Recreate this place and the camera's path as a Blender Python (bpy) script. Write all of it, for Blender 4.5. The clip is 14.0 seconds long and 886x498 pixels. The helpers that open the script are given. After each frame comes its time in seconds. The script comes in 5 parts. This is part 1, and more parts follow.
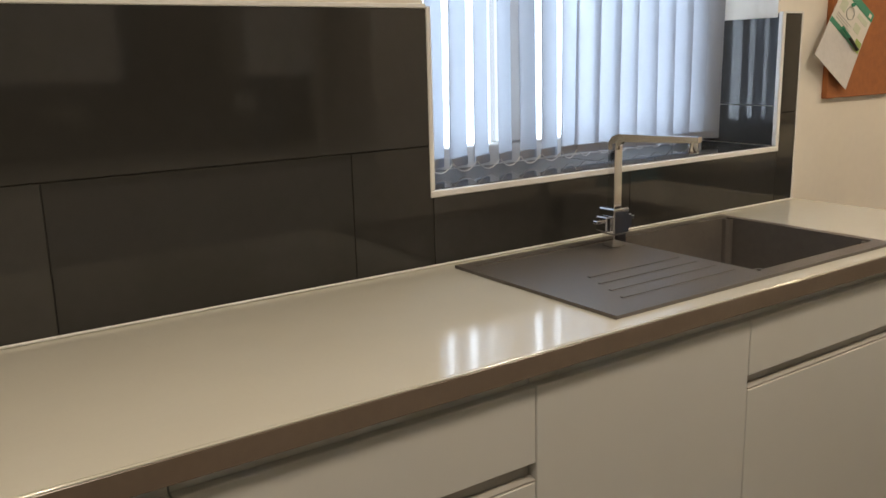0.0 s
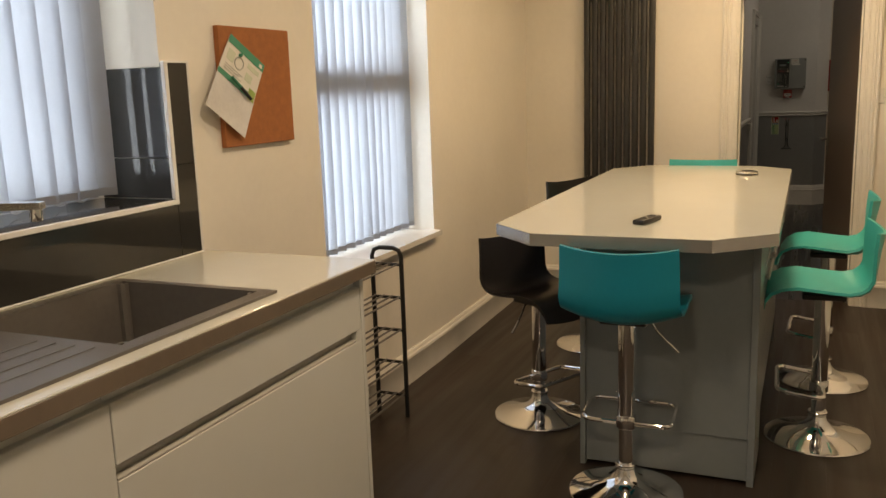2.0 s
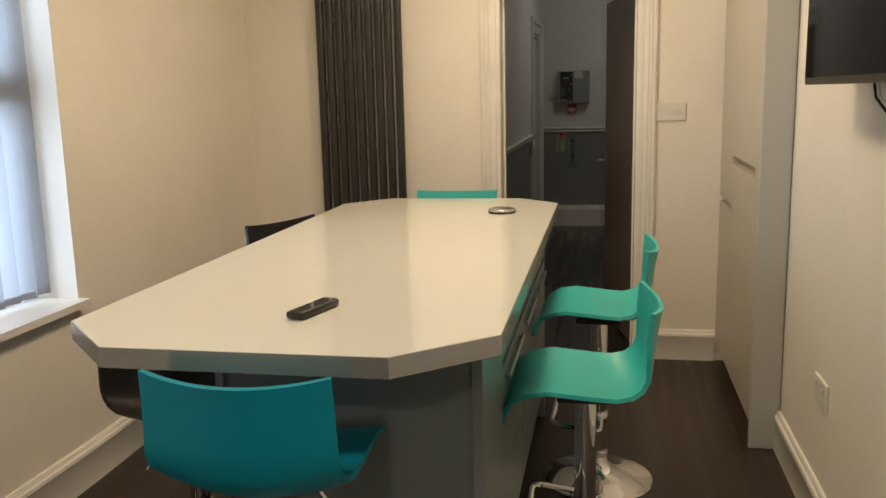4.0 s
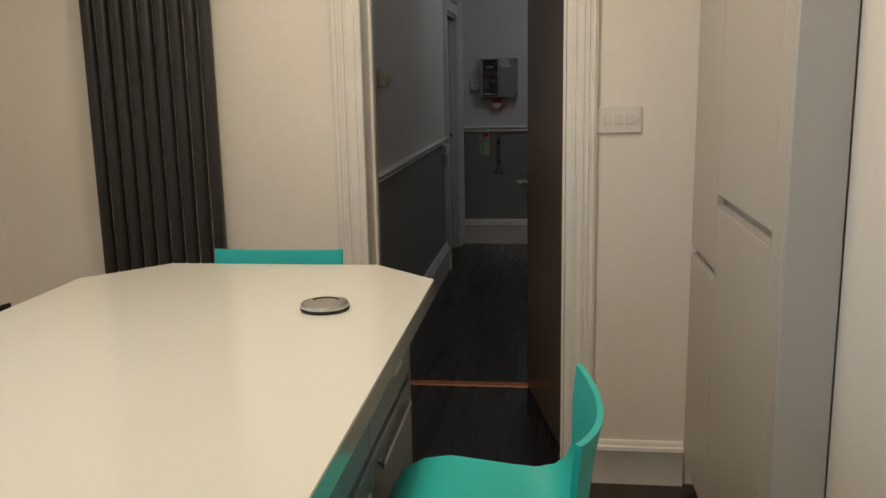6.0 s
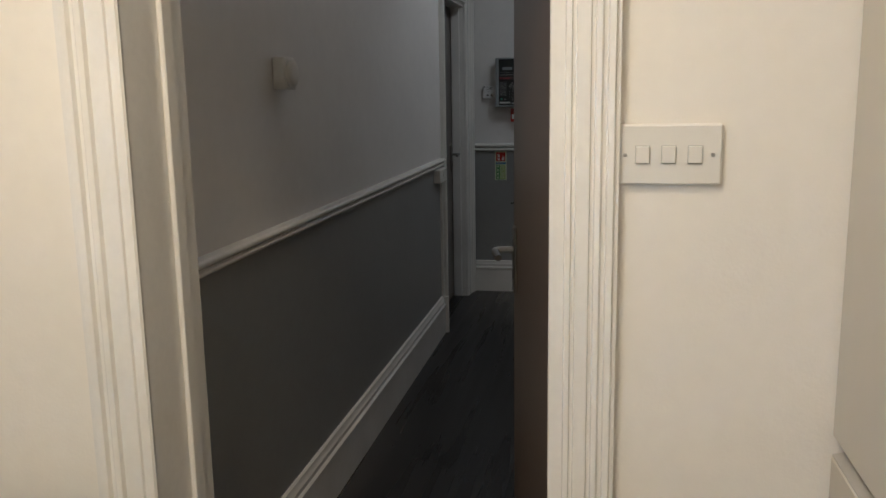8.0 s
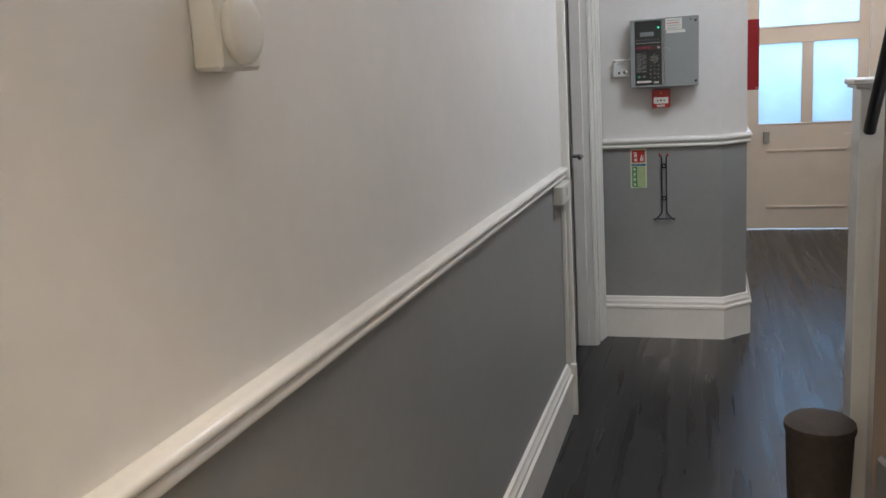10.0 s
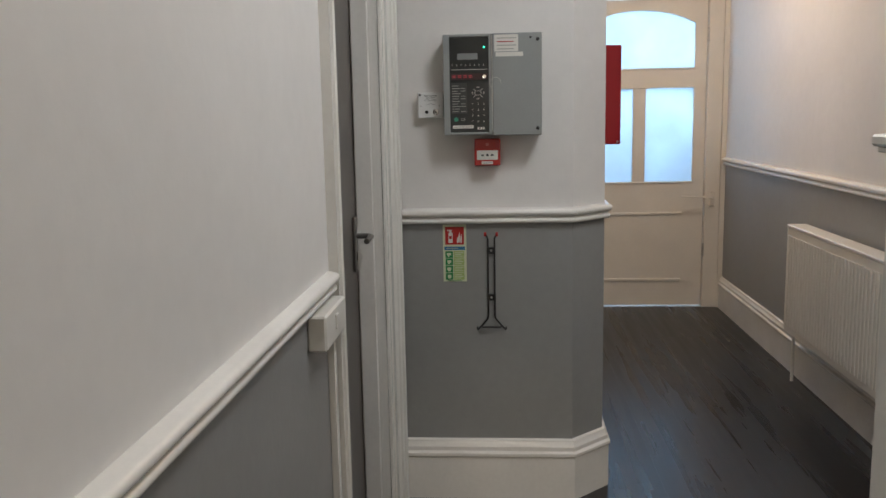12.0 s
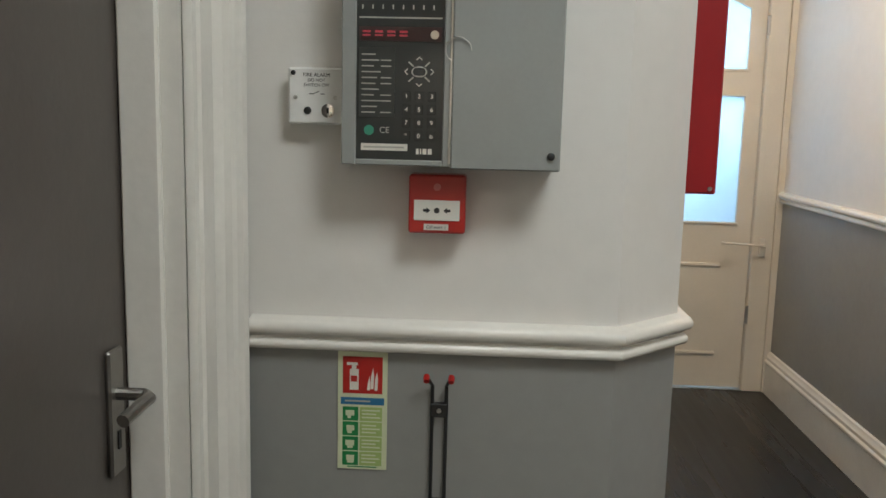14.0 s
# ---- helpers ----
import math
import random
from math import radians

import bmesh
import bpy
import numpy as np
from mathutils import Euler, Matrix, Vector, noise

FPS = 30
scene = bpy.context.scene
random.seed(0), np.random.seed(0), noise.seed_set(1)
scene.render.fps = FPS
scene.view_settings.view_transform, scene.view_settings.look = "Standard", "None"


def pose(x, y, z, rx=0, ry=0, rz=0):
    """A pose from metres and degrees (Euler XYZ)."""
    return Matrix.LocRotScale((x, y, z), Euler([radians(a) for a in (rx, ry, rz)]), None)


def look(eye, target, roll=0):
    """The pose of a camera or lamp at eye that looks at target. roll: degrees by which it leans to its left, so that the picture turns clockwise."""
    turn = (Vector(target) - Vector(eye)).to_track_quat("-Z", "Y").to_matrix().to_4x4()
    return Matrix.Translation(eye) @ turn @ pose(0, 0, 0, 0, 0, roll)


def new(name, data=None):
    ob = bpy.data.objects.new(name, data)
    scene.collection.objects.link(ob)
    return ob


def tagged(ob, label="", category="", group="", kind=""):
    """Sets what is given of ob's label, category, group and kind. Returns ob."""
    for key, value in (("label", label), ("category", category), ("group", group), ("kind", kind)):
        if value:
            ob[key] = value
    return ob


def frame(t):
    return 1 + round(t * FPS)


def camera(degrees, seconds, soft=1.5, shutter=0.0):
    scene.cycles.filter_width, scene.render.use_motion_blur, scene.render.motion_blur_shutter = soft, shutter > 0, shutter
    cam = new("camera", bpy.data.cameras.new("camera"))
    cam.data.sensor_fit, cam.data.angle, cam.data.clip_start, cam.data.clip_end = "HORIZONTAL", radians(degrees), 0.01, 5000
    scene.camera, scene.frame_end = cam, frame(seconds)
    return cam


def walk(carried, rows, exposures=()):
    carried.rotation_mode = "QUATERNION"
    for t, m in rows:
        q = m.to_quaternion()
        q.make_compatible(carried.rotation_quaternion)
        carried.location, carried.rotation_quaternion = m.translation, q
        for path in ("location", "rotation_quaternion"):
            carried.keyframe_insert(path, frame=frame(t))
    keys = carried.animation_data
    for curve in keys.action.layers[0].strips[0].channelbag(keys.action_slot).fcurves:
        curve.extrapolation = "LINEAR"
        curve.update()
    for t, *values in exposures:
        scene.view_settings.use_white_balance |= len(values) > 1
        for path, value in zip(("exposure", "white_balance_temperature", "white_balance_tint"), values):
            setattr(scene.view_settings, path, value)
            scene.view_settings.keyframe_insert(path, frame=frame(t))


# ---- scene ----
cam = camera(55.1, 14.0)
PATH = [
    (0, (0.124, 0.078, 1.372), (1.226, 1.688, 0.932), -1.5),
    (0.5, (0.188, 0.083, 1.359), (1.539, 1.499, 0.947), -0.5),
    (1, (0.222, 0.034, 1.387), (1.776, 1.226, 0.98), -0.6),
    (1.5, (0.309, 0.017, 1.362), (2.028, 0.965, 0.981), -1.6),
    (2, (0.467, -0.057, 1.379), (2.27, 0.725, 1.005), -1.9),
    (2.5, (0.661, -0.119, 1.375), (2.516, 0.544, 1.029), -2.7),
    (3, (0.916, -0.096, 1.371), (2.836, 0.344, 1.027), -1.9),
    (3.5, (1.23, -0.096, 1.363), (3.162, 0.29, 1.022), -2.2),
    (3.7, (1.409, -0.144, 1.362), (3.339, 0.248, 1.011), -1.7),
    (5.8, (3.04, -0.253, 1.37), (4.986, 0.005, 0.987), -0.7),
    (6, (3.196, -0.264, 1.385), (5.142, -0.015, 0.997), -1.1),
    (6.5, (3.61, -0.378, 1.383), (5.567, -0.155, 1.035), -0.9),
    (7, (3.989, -0.413, 1.363), (5.936, -0.153, 0.984), -1.2),
    (7.5, (4.396, -0.405, 1.364), (6.334, -0.11, 0.967), -1.5),
    (7.7, (4.546, -0.4, 1.357), (6.483, -0.079, 0.978), -1.3),
    (9.8, (5.997, -0.108, 1.306), (7.852, 0.5, 0.874), -2.1),
    (10, (6.162, -0.033, 1.331), (8.032, 0.562, 0.946), -3.6),
    (10.5, (6.516, 0.055, 1.331), (8.447, 0.53, 1.113), -3.0),
    (11, (6.852, 0.094, 1.322), (8.804, 0.469, 1.096), -2.6),
    (11.5, (7.224, 0.126, 1.315), (9.199, 0.275, 1.042), -1.7),
    (12, (7.632, 0.127, 1.308), (9.603, 0.27, 0.999), -1.1),
    (12.5, (7.992, 0.14, 1.304), (9.96, 0.277, 0.978), -0.9),
    (13, (8.371, 0.118, 1.306), (10.345, 0.171, 0.984), -0.2),
    (13.5, (8.733, 0.077, 1.316), (10.715, 0.163, 1.061), 0.6),
    (14, (9.143, 0.104, 1.312), (11.118, 0.205, 1.013), 1.4),
]
EXPOSURES = [(0, -0.05, 6350, 10), (1.2, -0.03, 6850, 10.5), (2.6, -0.08, 7550, 12), (3.1, 0.0, 7150, 11), (3.6, 0.0, 6650, 9.5), (5.8, -0.28, 5600, 10), (7.0, 0.02, 5400, 9.5), (7.7, 0.22, 5300, 9), (8.5, 0.8, 5300, 9), (9.2, 1.7, 5350, 10), (9.8, 2.22, 5350, 11), (10.3, 2.4, 5500, 11), (11.5, 2.22, 5700, 10.5), (12.5, 2.12, 5750, 9.5), (13.0, 2.18, 5800, 8.5), (13.5, 2.22, 5850, 7.5), (14.0, 2.42, 5800, 4)]
walk(cam, [(t, look(eye, target, roll)) for t, eye, target, roll in PATH], EXPOSURES)
# ---- place ----
# ---- world and lights ----
world = bpy.data.worlds.new("sky")
scene.world = world
world.use_nodes = True
wn = world.node_tree.nodes
sky = wn.new("ShaderNodeTexSky")
sky.sky_type, sky.sun_disc, sky.sun_elevation, sky.sun_rotation = "NISHITA", False, radians(35), radians(200)
world.node_tree.links.new(sky.outputs[0], wn["Background"].inputs[0])
wn["Background"].inputs[1].default_value = 0.12


def area(name, loc, target, sx, sy, watts, color):
    lamp = bpy.data.lights.new(name, "AREA")
    lamp.shape, lamp.size, lamp.size_y, lamp.energy, lamp.color = "RECTANGLE", sx, sy, watts, color
    ob = new(name, lamp)
    ob.matrix_world = look(loc, target)
    return ob


WARM, DAY = (1.0, 0.82, 0.62), (0.73, 0.855, 1.0)
area("window_light_1", (1.74, 2.35, 1.63), (1.74, 0, 1.63), 1.25, 1.3, 29, DAY)
area("window_light_2", (3.8, 2.35, 1.5), (3.8, 0, 1.5), 0.95, 1.7, 40, DAY)
area("front_door_light", (13.9, -0.77, 2.05), (0, -0.77, 2.05), 1.1, 1.9, 7.5, (0.72, 0.87, 1.0))
KITCHEN_LAMPS = [(0.3, 0.3, 20), (2.2, 0.3, 17), (4.1, 0.3, 17), (5.2, 0.12, 14)]
for lx, ly, watts in KITCHEN_LAMPS:
    area("kitchen_lamp", (lx, ly, 2.475), (lx, ly + 0.001, 0), 0.3, 0.3, watts, WARM if lx < 3 else (1.0, 0.74, 0.46))
area("unseen_hall_lamp", (11.9, -0.8, 2.67), (11.9, -0.799, 0), 0.5, 0.5, 3.8, (1.0, 0.70, 0.44))
# next two have no known fitting: added to brighten the hall walls
area("unseen_hall_lamp", (9.2, -0.5, 2.67), (9.2, -0.499, 0), 0.6, 0.6, 4.5, (1.0, 0.94, 0.85))
area("unseen_hall_lamp", (7.2, -0.05, 2.67), (7.2, -0.049, 0), 0.3, 0.3, 0.85, (1.0, 0.80, 0.60))

# ---- materials ----


def mat(name, color, rough=0.5, metal=0.0, vary=0.12, scale=6.0, bump=0.0, bscale=60.0, coat=0.0, island=False, spec=0.5, rvary=0.12):
    """A procedural surface: base colour varied at two scales, a varied roughness and fine relief."""
    m = bpy.data.materials.new(name)
    m.use_nodes = True
    nt = m.node_tree
    n, li = nt.nodes, nt.links
    b = n["Principled BSDF"]
    b.inputs["Metallic"].default_value = metal
    b.inputs["Coat Weight"].default_value = coat
    b.inputs["Coat Roughness"].default_value = 0.05
    b.inputs["Specular IOR Level"].default_value = spec
    tc = n.new("ShaderNodeTexCoord")
    geo = n.new("ShaderNodeNewGeometry")
    big, fine = n.new("ShaderNodeTexNoise"), n.new("ShaderNodeTexNoise")
    for tex, s in ((big, scale), (fine, scale * 14)):
        tex.inputs["Scale"].default_value = s
        tex.inputs["Detail"].default_value = 4
        li.new(geo.outputs["Position"], tex.inputs["Vector"])
    mix = n.new("ShaderNodeMath")
    mix.operation = "MULTIPLY_ADD"
    li.new(fine.outputs["Fac"], mix.inputs[0])
    mix.inputs[1].default_value = 0.4
    li.new(big.outputs["Fac"], mix.inputs[2])
    ramp = n.new("ShaderNodeMapRange")
    ramp.inputs["From Min"].default_value, ramp.inputs["From Max"].default_value = 0.45, 0.95
    ramp.inputs["To Min"].default_value, ramp.inputs["To Max"].default_value = 1 - vary, 1 + vary
    li.new(mix.outputs[0], ramp.inputs["Value"])
    last = ramp.outputs[0]
    if island:
        info = n.new("ShaderNodeObjectInfo")
        r2 = n.new("ShaderNodeMapRange")
        r2.inputs["To Min"].default_value, r2.inputs["To Max"].default_value = 0.8, 1.2
        li.new(info.outputs["Random"], r2.inputs["Value"])
        mul = n.new("ShaderNodeMath")
        mul.operation = "MULTIPLY"
        li.new(last, mul.inputs[0])
        li.new(r2.outputs[0], mul.inputs[1])
        last = mul.outputs[0]
    col = n.new("ShaderNodeVectorMath")
    col.operation = "SCALE"
    col.inputs[0].default_value = color
    li.new(last, col.inputs["Scale"])
    li.new(col.outputs[0], b.inputs["Base Color"])
    rr = n.new("ShaderNodeMapRange")
    rr.inputs["To Min"].default_value, rr.inputs["To Max"].default_value = max(0.02, rough * (1 - rvary)), min(1, rough * (1 + rvary))
    li.new(big.outputs["Fac"], rr.inputs["Value"])
    li.new(rr.outputs[0], b.inputs["Roughness"])
    if bump:
        bt = n.new("ShaderNodeTexNoise")
        bt.inputs["Scale"].default_value, bt.inputs["Detail"].default_value = bscale, 5
        li.new(geo.outputs["Position"], bt.inputs["Vector"])
        bn = n.new("ShaderNodeBump")
        bn.inputs["Strength"].default_value, bn.inputs["Distance"].default_value = bump, 0.004
        li.new(bt.outputs["Fac"], bn.inputs["Height"])
        li.new(bn.outputs[0], b.inputs["Normal"])
    return m


def wood_floor(name, dark, light, rough, spread=0.25):
    m = mat(name, (0.5, 0.5, 0.5), rough, island=True, vary=0.1)
    n, li = m.node_tree.nodes, m.node_tree.links
    b = n["Principled BSDF"]
    geo = n.new("ShaderNodeNewGeometry")
    info = n.new("ShaderNodeObjectInfo")
    mp = n.new("ShaderNodeMapping")
    mp.inputs["Scale"].default_value = (0.8, 15, 15)
    off = n.new("ShaderNodeCombineXYZ")
    mulr = n.new("ShaderNodeMath")
    mulr.operation, mulr.inputs[1].default_value = "MULTIPLY", 0.6
    li.new(info.outputs["Random"], mulr.inputs[0])
    li.new(mulr.outputs[0], off.inputs[0])
    li.new(off.outputs[0], mp.inputs["Location"])
    li.new(geo.outputs["Position"], mp.inputs["Vector"])
    grain = n.new("ShaderNodeTexNoise")
    grain.inputs["Scale"].default_value, grain.inputs["Detail"].default_value = 1.2, 4
    li.new(mp.outputs[0], grain.inputs["Vector"])
    cr = n.new("ShaderNodeValToRGB")
    cr.color_ramp.elements[0].position, cr.color_ramp.elements[1].position = 0.38, 0.72
    cr.color_ramp.elements[0].color, cr.color_ramp.elements[1].color = (*dark, 1), (*light, 1)
    li.new(grain.outputs["Fac"], cr.inputs[0])
    li.new(cr.outputs[0], b.inputs["Base Color"])
    r = n.new("ShaderNodeMapRange")
    r.inputs["To Min"].default_value, r.inputs["To Max"].default_value = rough * (1 - spread), rough * (1 + spread)
    r.inputs["From Min"].default_value, r.inputs["From Max"].default_value = 0.32, 0.70
    li.new(grain.outputs["Fac"], r.inputs["Value"])
    li.new(r.outputs[0], b.inputs["Roughness"])
    bn = n.new("ShaderNodeBump")
    bn.inputs["Strength"].default_value, bn.inputs["Distance"].default_value = 0.04, 0.001
    li.new(grain.outputs["Fac"], bn.inputs["Height"])
    li.new(bn.outputs[0], b.inputs["Normal"])
    return m


def sheer(name, color, through_color, share, patchy=0.04):
    """Thin cloth or frosted pane: part of the light passes and is scattered."""
    m = mat(name, color, 0.75, vary=0.06, scale=9, bump=0.1, bscale=300)
    n, li = m.node_tree.nodes, m.node_tree.links
    tr = n.new("ShaderNodeBsdfTranslucent")
    geo, blot, hue = n.new("ShaderNodeNewGeometry"), n.new("ShaderNodeTexNoise"), n.new("ShaderNodeMapRange")
    blot.inputs["Scale"].default_value, blot.inputs["Detail"].default_value = 4.0, 3
    li.new(geo.outputs["Position"], blot.inputs["Vector"])
    hue.inputs["To Min"].default_value, hue.inputs["To Max"].default_value = 1 - patchy, 1 + patchy
    hue.inputs["From Min"].default_value, hue.inputs["From Max"].default_value = 0.3, 0.7
    li.new(blot.outputs["Fac"], hue.inputs["Value"])
    tint = n.new("ShaderNodeVectorMath")
    tint.operation = "SCALE"
    tint.inputs[0].default_value = through_color
    li.new(hue.outputs[0], tint.inputs["Scale"])
    li.new(tint.outputs[0], tr.inputs[0])
    mx = n.new("ShaderNodeMixShader")
    mx.inputs[0].default_value = share
    li.new(n["Principled BSDF"].outputs[0], mx.inputs[1])
    li.new(tr.outputs[0], mx.inputs[2])
    li.new(mx.outputs[0], n["Material Output"].inputs[0])
    return m


def glow(name, color, strength):
    m = mat(name, color, 0.4)
    b = m.node_tree.nodes["Principled BSDF"]
    b.inputs["Emission Color"].default_value, b.inputs["Emission Strength"].default_value = (*color, 1), strength
    return m


CREAM = mat("cream_wall_paint", (0.80, 0.76, 0.68), 0.55, vary=0.04, scale=2.2, bump=0.12, bscale=160)
HALL_WHITE = mat("off_white_hall_paint", (0.76, 0.74, 0.71), 0.5, vary=0.05, scale=1.8, bump=0.10, bscale=60)
HALL_GREY = mat("grey_dado_paint", (0.280, 0.282, 0.273), 0.42, vary=0.08, scale=2.5, bump=0.10, bscale=60)
GLOSS_WHITE = mat("white_gloss_paint", (0.78, 0.76, 0.71), 0.22, vary=0.06, scale=5, bump=0.15, bscale=40)
CEIL = mat("ceiling_paint", (0.82, 0.80, 0.76), 0.7, vary=0.03, bump=0.1)
TILE = mat("dark_gloss_tile", (0.036, 0.035, 0.0325), 0.055, vary=0.10, scale=3, island=True, rvary=0.05)
GROUT = mat("dark_grout", (0.018, 0.017, 0.016), 0.8, vary=0.2, bump=0.3)
TRIM = mat("white_tile_trim", (0.80, 0.80, 0.78), 0.25, vary=0.05)
QUARTZ = mat("cream_quartz", (0.63, 0.62, 0.54), 0.09, vary=0.02, scale=8, bump=0.015, bscale=400)
WT_EDGE = mat("taupe_worktop_edge", (0.17, 0.132, 0.10), 0.3, vary=0.1)
UNIT = mat("cream_satin_door", (0.645, 0.65, 0.62), 0.36, vary=0.02, scale=1.5, rvary=0.02)
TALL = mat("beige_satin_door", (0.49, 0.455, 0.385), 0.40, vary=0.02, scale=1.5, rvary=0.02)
# end panel greyer than the doors: cool daylight put into its colour
TALL_END_DAYLIT = mat("grey_daylit_satin_end", (0.47, 0.47, 0.445), 0.40, vary=0.02, scale=1.5, rvary=0.02)
# finger grooves: shade of the recess put into a darker door colour
UNIT_IN = mat("unit_channel_shade", (0.40, 0.385, 0.355), 0.4, vary=0.05)
PLINTH = mat("plinth", (0.5, 0.48, 0.44), 0.4)
SINK = mat("dark_grey_composite", (0.125, 0.114, 0.103), 0.36, vary=0.08, scale=60, bump=0.1, bscale=500)
CHROME = mat("chrome", (0.82, 0.82, 0.83), 0.06, 1.0, vary=0.03)
HANDLE = mat("dull_satin_metal", (0.33, 0.32, 0.30), 0.36, 1.0, vary=0.1)
BRUSHED = mat("brushed_steel", (0.55, 0.54, 0.52), 0.3, 1.0, vary=0.08)
CORK = mat("cork", (0.37, 0.135, 0.045), 0.85, vary=0.13, scale=50, bump=0.4, bscale=220)
PAPER = mat("paper", (0.74, 0.72, 0.66), 0.6, vary=0.04)
PRINT_GREEN = mat("green_print", (0.05, 0.27, 0.17), 0.6)
PRINT_LIME = mat("lime_print", (0.30, 0.42, 0.12), 0.6)
PRINT_PALE = mat("pale_print", (0.64, 0.63, 0.62), 0.6)
PRINT_LEAF = mat("pale_green_print", (0.58, 0.63, 0.50), 0.6)
PRINT_LINE = mat("light_grey_print", (0.52, 0.51, 0.47), 0.6)
PRINT_GREY = mat("grey_print", (0.42, 0.42, 0.38), 0.6)
BLACK = mat("black_plastic", (0.012, 0.012, 0.013), 0.35, vary=0.15)
BLACK_METAL = mat("black_metal", (0.012, 0.012, 0.012), 0.4, 0.0, vary=0.2)
WIRE = mat("grey_wire", (0.16, 0.15, 0.145), 0.35, 0.5)
BLIND = sheer("white_blind_cloth", (0.42, 0.44, 0.48), (0.40, 0.435, 0.49), 0.52)
CHAIN = mat("white_chain", (0.7, 0.7, 0.7), 0.4)
UPVC = mat("white_upvc", (0.75, 0.75, 0.74), 0.3, vary=0.04)
ISL_TOP = mat("cream_laminate", (0.70, 0.705, 0.63), 0.075, vary=0.012, scale=6)
ISL_EDGE = mat("worn_metallic_edging", (0.42, 0.415, 0.40), 0.25, 0.7, vary=0.04, scale=4)
ISL_GREY = mat("grey_panel", (0.205, 0.232, 0.248), 0.33, vary=0.06, scale=3)
TEAL = mat("teal_plastic", (0.004, 0.25, 0.345), 0.36, vary=0.05)
MINT = mat("turquoise_plastic", (0.040, 0.46, 0.435), 0.38, vary=0.05)
BLACK_SEAT = mat("black_seat", (0.016, 0.014, 0.014), 0.3, vary=0.1)
RAD = mat("anthracite", (0.028, 0.027, 0.026), 0.4, vary=0.1)
DOOR_GREY = mat("taupe_door_paint", (0.10, 0.088, 0.078), 0.32, vary=0.1, scale=3, bump=0.08, bscale=70)
# same paint as DOOR_GREY, with warm kitchen light put into the colour
DOOR_WARM_LIT = mat("warm_lit_taupe_paint", (0.125, 0.092, 0.070), 0.32, vary=0.1, scale=3, bump=0.08, bscale=70)
OAK = mat("orange_wood_strip", (0.34, 0.12, 0.035), 0.45, vary=0.25, scale=20)
FLOOR_K = wood_floor("dark_brown_vinyl", (0.027, 0.017, 0.012), (0.037, 0.024, 0.017), 0.40)
FLOOR_H = wood_floor("black_brown_vinyl", (0.008, 0.008, 0.009), (0.015, 0.015, 0.016), 0.30, 0.22)
FLOOR_H.node_tree.nodes["Principled BSDF"].inputs["Specular IOR Level"].default_value = 0.55
SCREEN = mat("tv_screen", (0.006, 0.006, 0.006), 0.04, vary=0.1)
PLATE = mat("white_plastic", (0.72, 0.70, 0.64), 0.3, vary=0.03)
PANEL_GREY = mat("panel_grey", (0.30, 0.315, 0.305), 0.35, vary=0.05, scale=10)
PANEL_DARK = mat("panel_keypad", (0.022, 0.026, 0.026), 0.22, vary=0.1)
LCD = mat("lcd", (0.22, 0.24, 0.24), 0.2)
RED = mat("red_plastic", (0.42, 0.018, 0.014), 0.3, vary=0.05)
RED_BOARD = mat("red_cabinet", (0.30, 0.008, 0.012), 0.35, vary=0.05)
INK = mat("ink", (0.02, 0.02, 0.02), 0.5)
BLUE_PRINT = mat("blue_print", (0.03, 0.16, 0.32), 0.5)
SIGN_CREAM = mat("sign_cream", (0.62, 0.66, 0.46), 0.4, vary=0.03)
GREEN_SIGN = mat("sign_green", (0.02, 0.22, 0.06), 0.4)
GREEN_LIGHT = mat("sign_pale_green", (0.36, 0.48, 0.16), 0.4)
FROST = sheer("frosted_glass", (0.64, 0.71, 0.74), (0.70, 0.80, 0.86), 0.65, 0.09)
DOOR_WHITE = mat("front_door_white", (0.74, 0.70, 0.62), 0.35, vary=0.04)
RAD_WHITE = mat("radiator_white", (0.74, 0.71, 0.64), 0.3, vary=0.03)
BIN = mat("brown_wicker", (0.05, 0.037, 0.028), 0.7, vary=0.3, scale=40, bump=0.6, bscale=120)
LED_RED = glow("led_red", (0.45, 0.05, 0.07), 0.03)
LED_GREEN = glow("led_green", (0.1, 0.9, 0.4), 1.0)
LAMP_GLOW = glow("lamp_diffuser", (1.0, 0.9, 0.75), 4.0)
BRICK_FAR = mat("pale_brick", (0.45, 0.40, 0.35), 0.8, vary=0.2, scale=3, bump=0.4, bscale=20)
GLASS = bpy.data.materials.new("clear_glass")
GLASS.use_nodes = True
GLASS.node_tree.nodes["Principled BSDF"].inputs["Transmission Weight"].default_value = 1.0
GLASS.node_tree.nodes["Principled BSDF"].inputs["Roughness"].default_value = 0.0
GLASS.node_tree.nodes["Principled BSDF"].inputs["IOR"].default_value = 1.1

# ---- mesh helpers ----
AT = {}


def bx(bm, x0, y0, z0, x1, y1, z1, b=0.0, seg=1, m=None):
    """Add a box between two corners, its edges rounded by b; m turns it."""
    tmp = bmesh.new()
    bmesh.ops.create_cube(tmp, size=1.0)
    s = Matrix.Diagonal((abs(x1 - x0), abs(y1 - y0), abs(z1 - z0), 1))
    tmp.transform(Matrix.Translation(((x0 + x1) / 2, (y0 + y1) / 2, (z0 + z1) / 2)) @ s)
    if b:
        bmesh.ops.bevel(tmp, geom=tmp.edges[:], offset=b, segments=seg, affect="EDGES", profile=0.5)
    if m is not None:
        tmp.transform(m)
    merge(bm, tmp)
    return bm


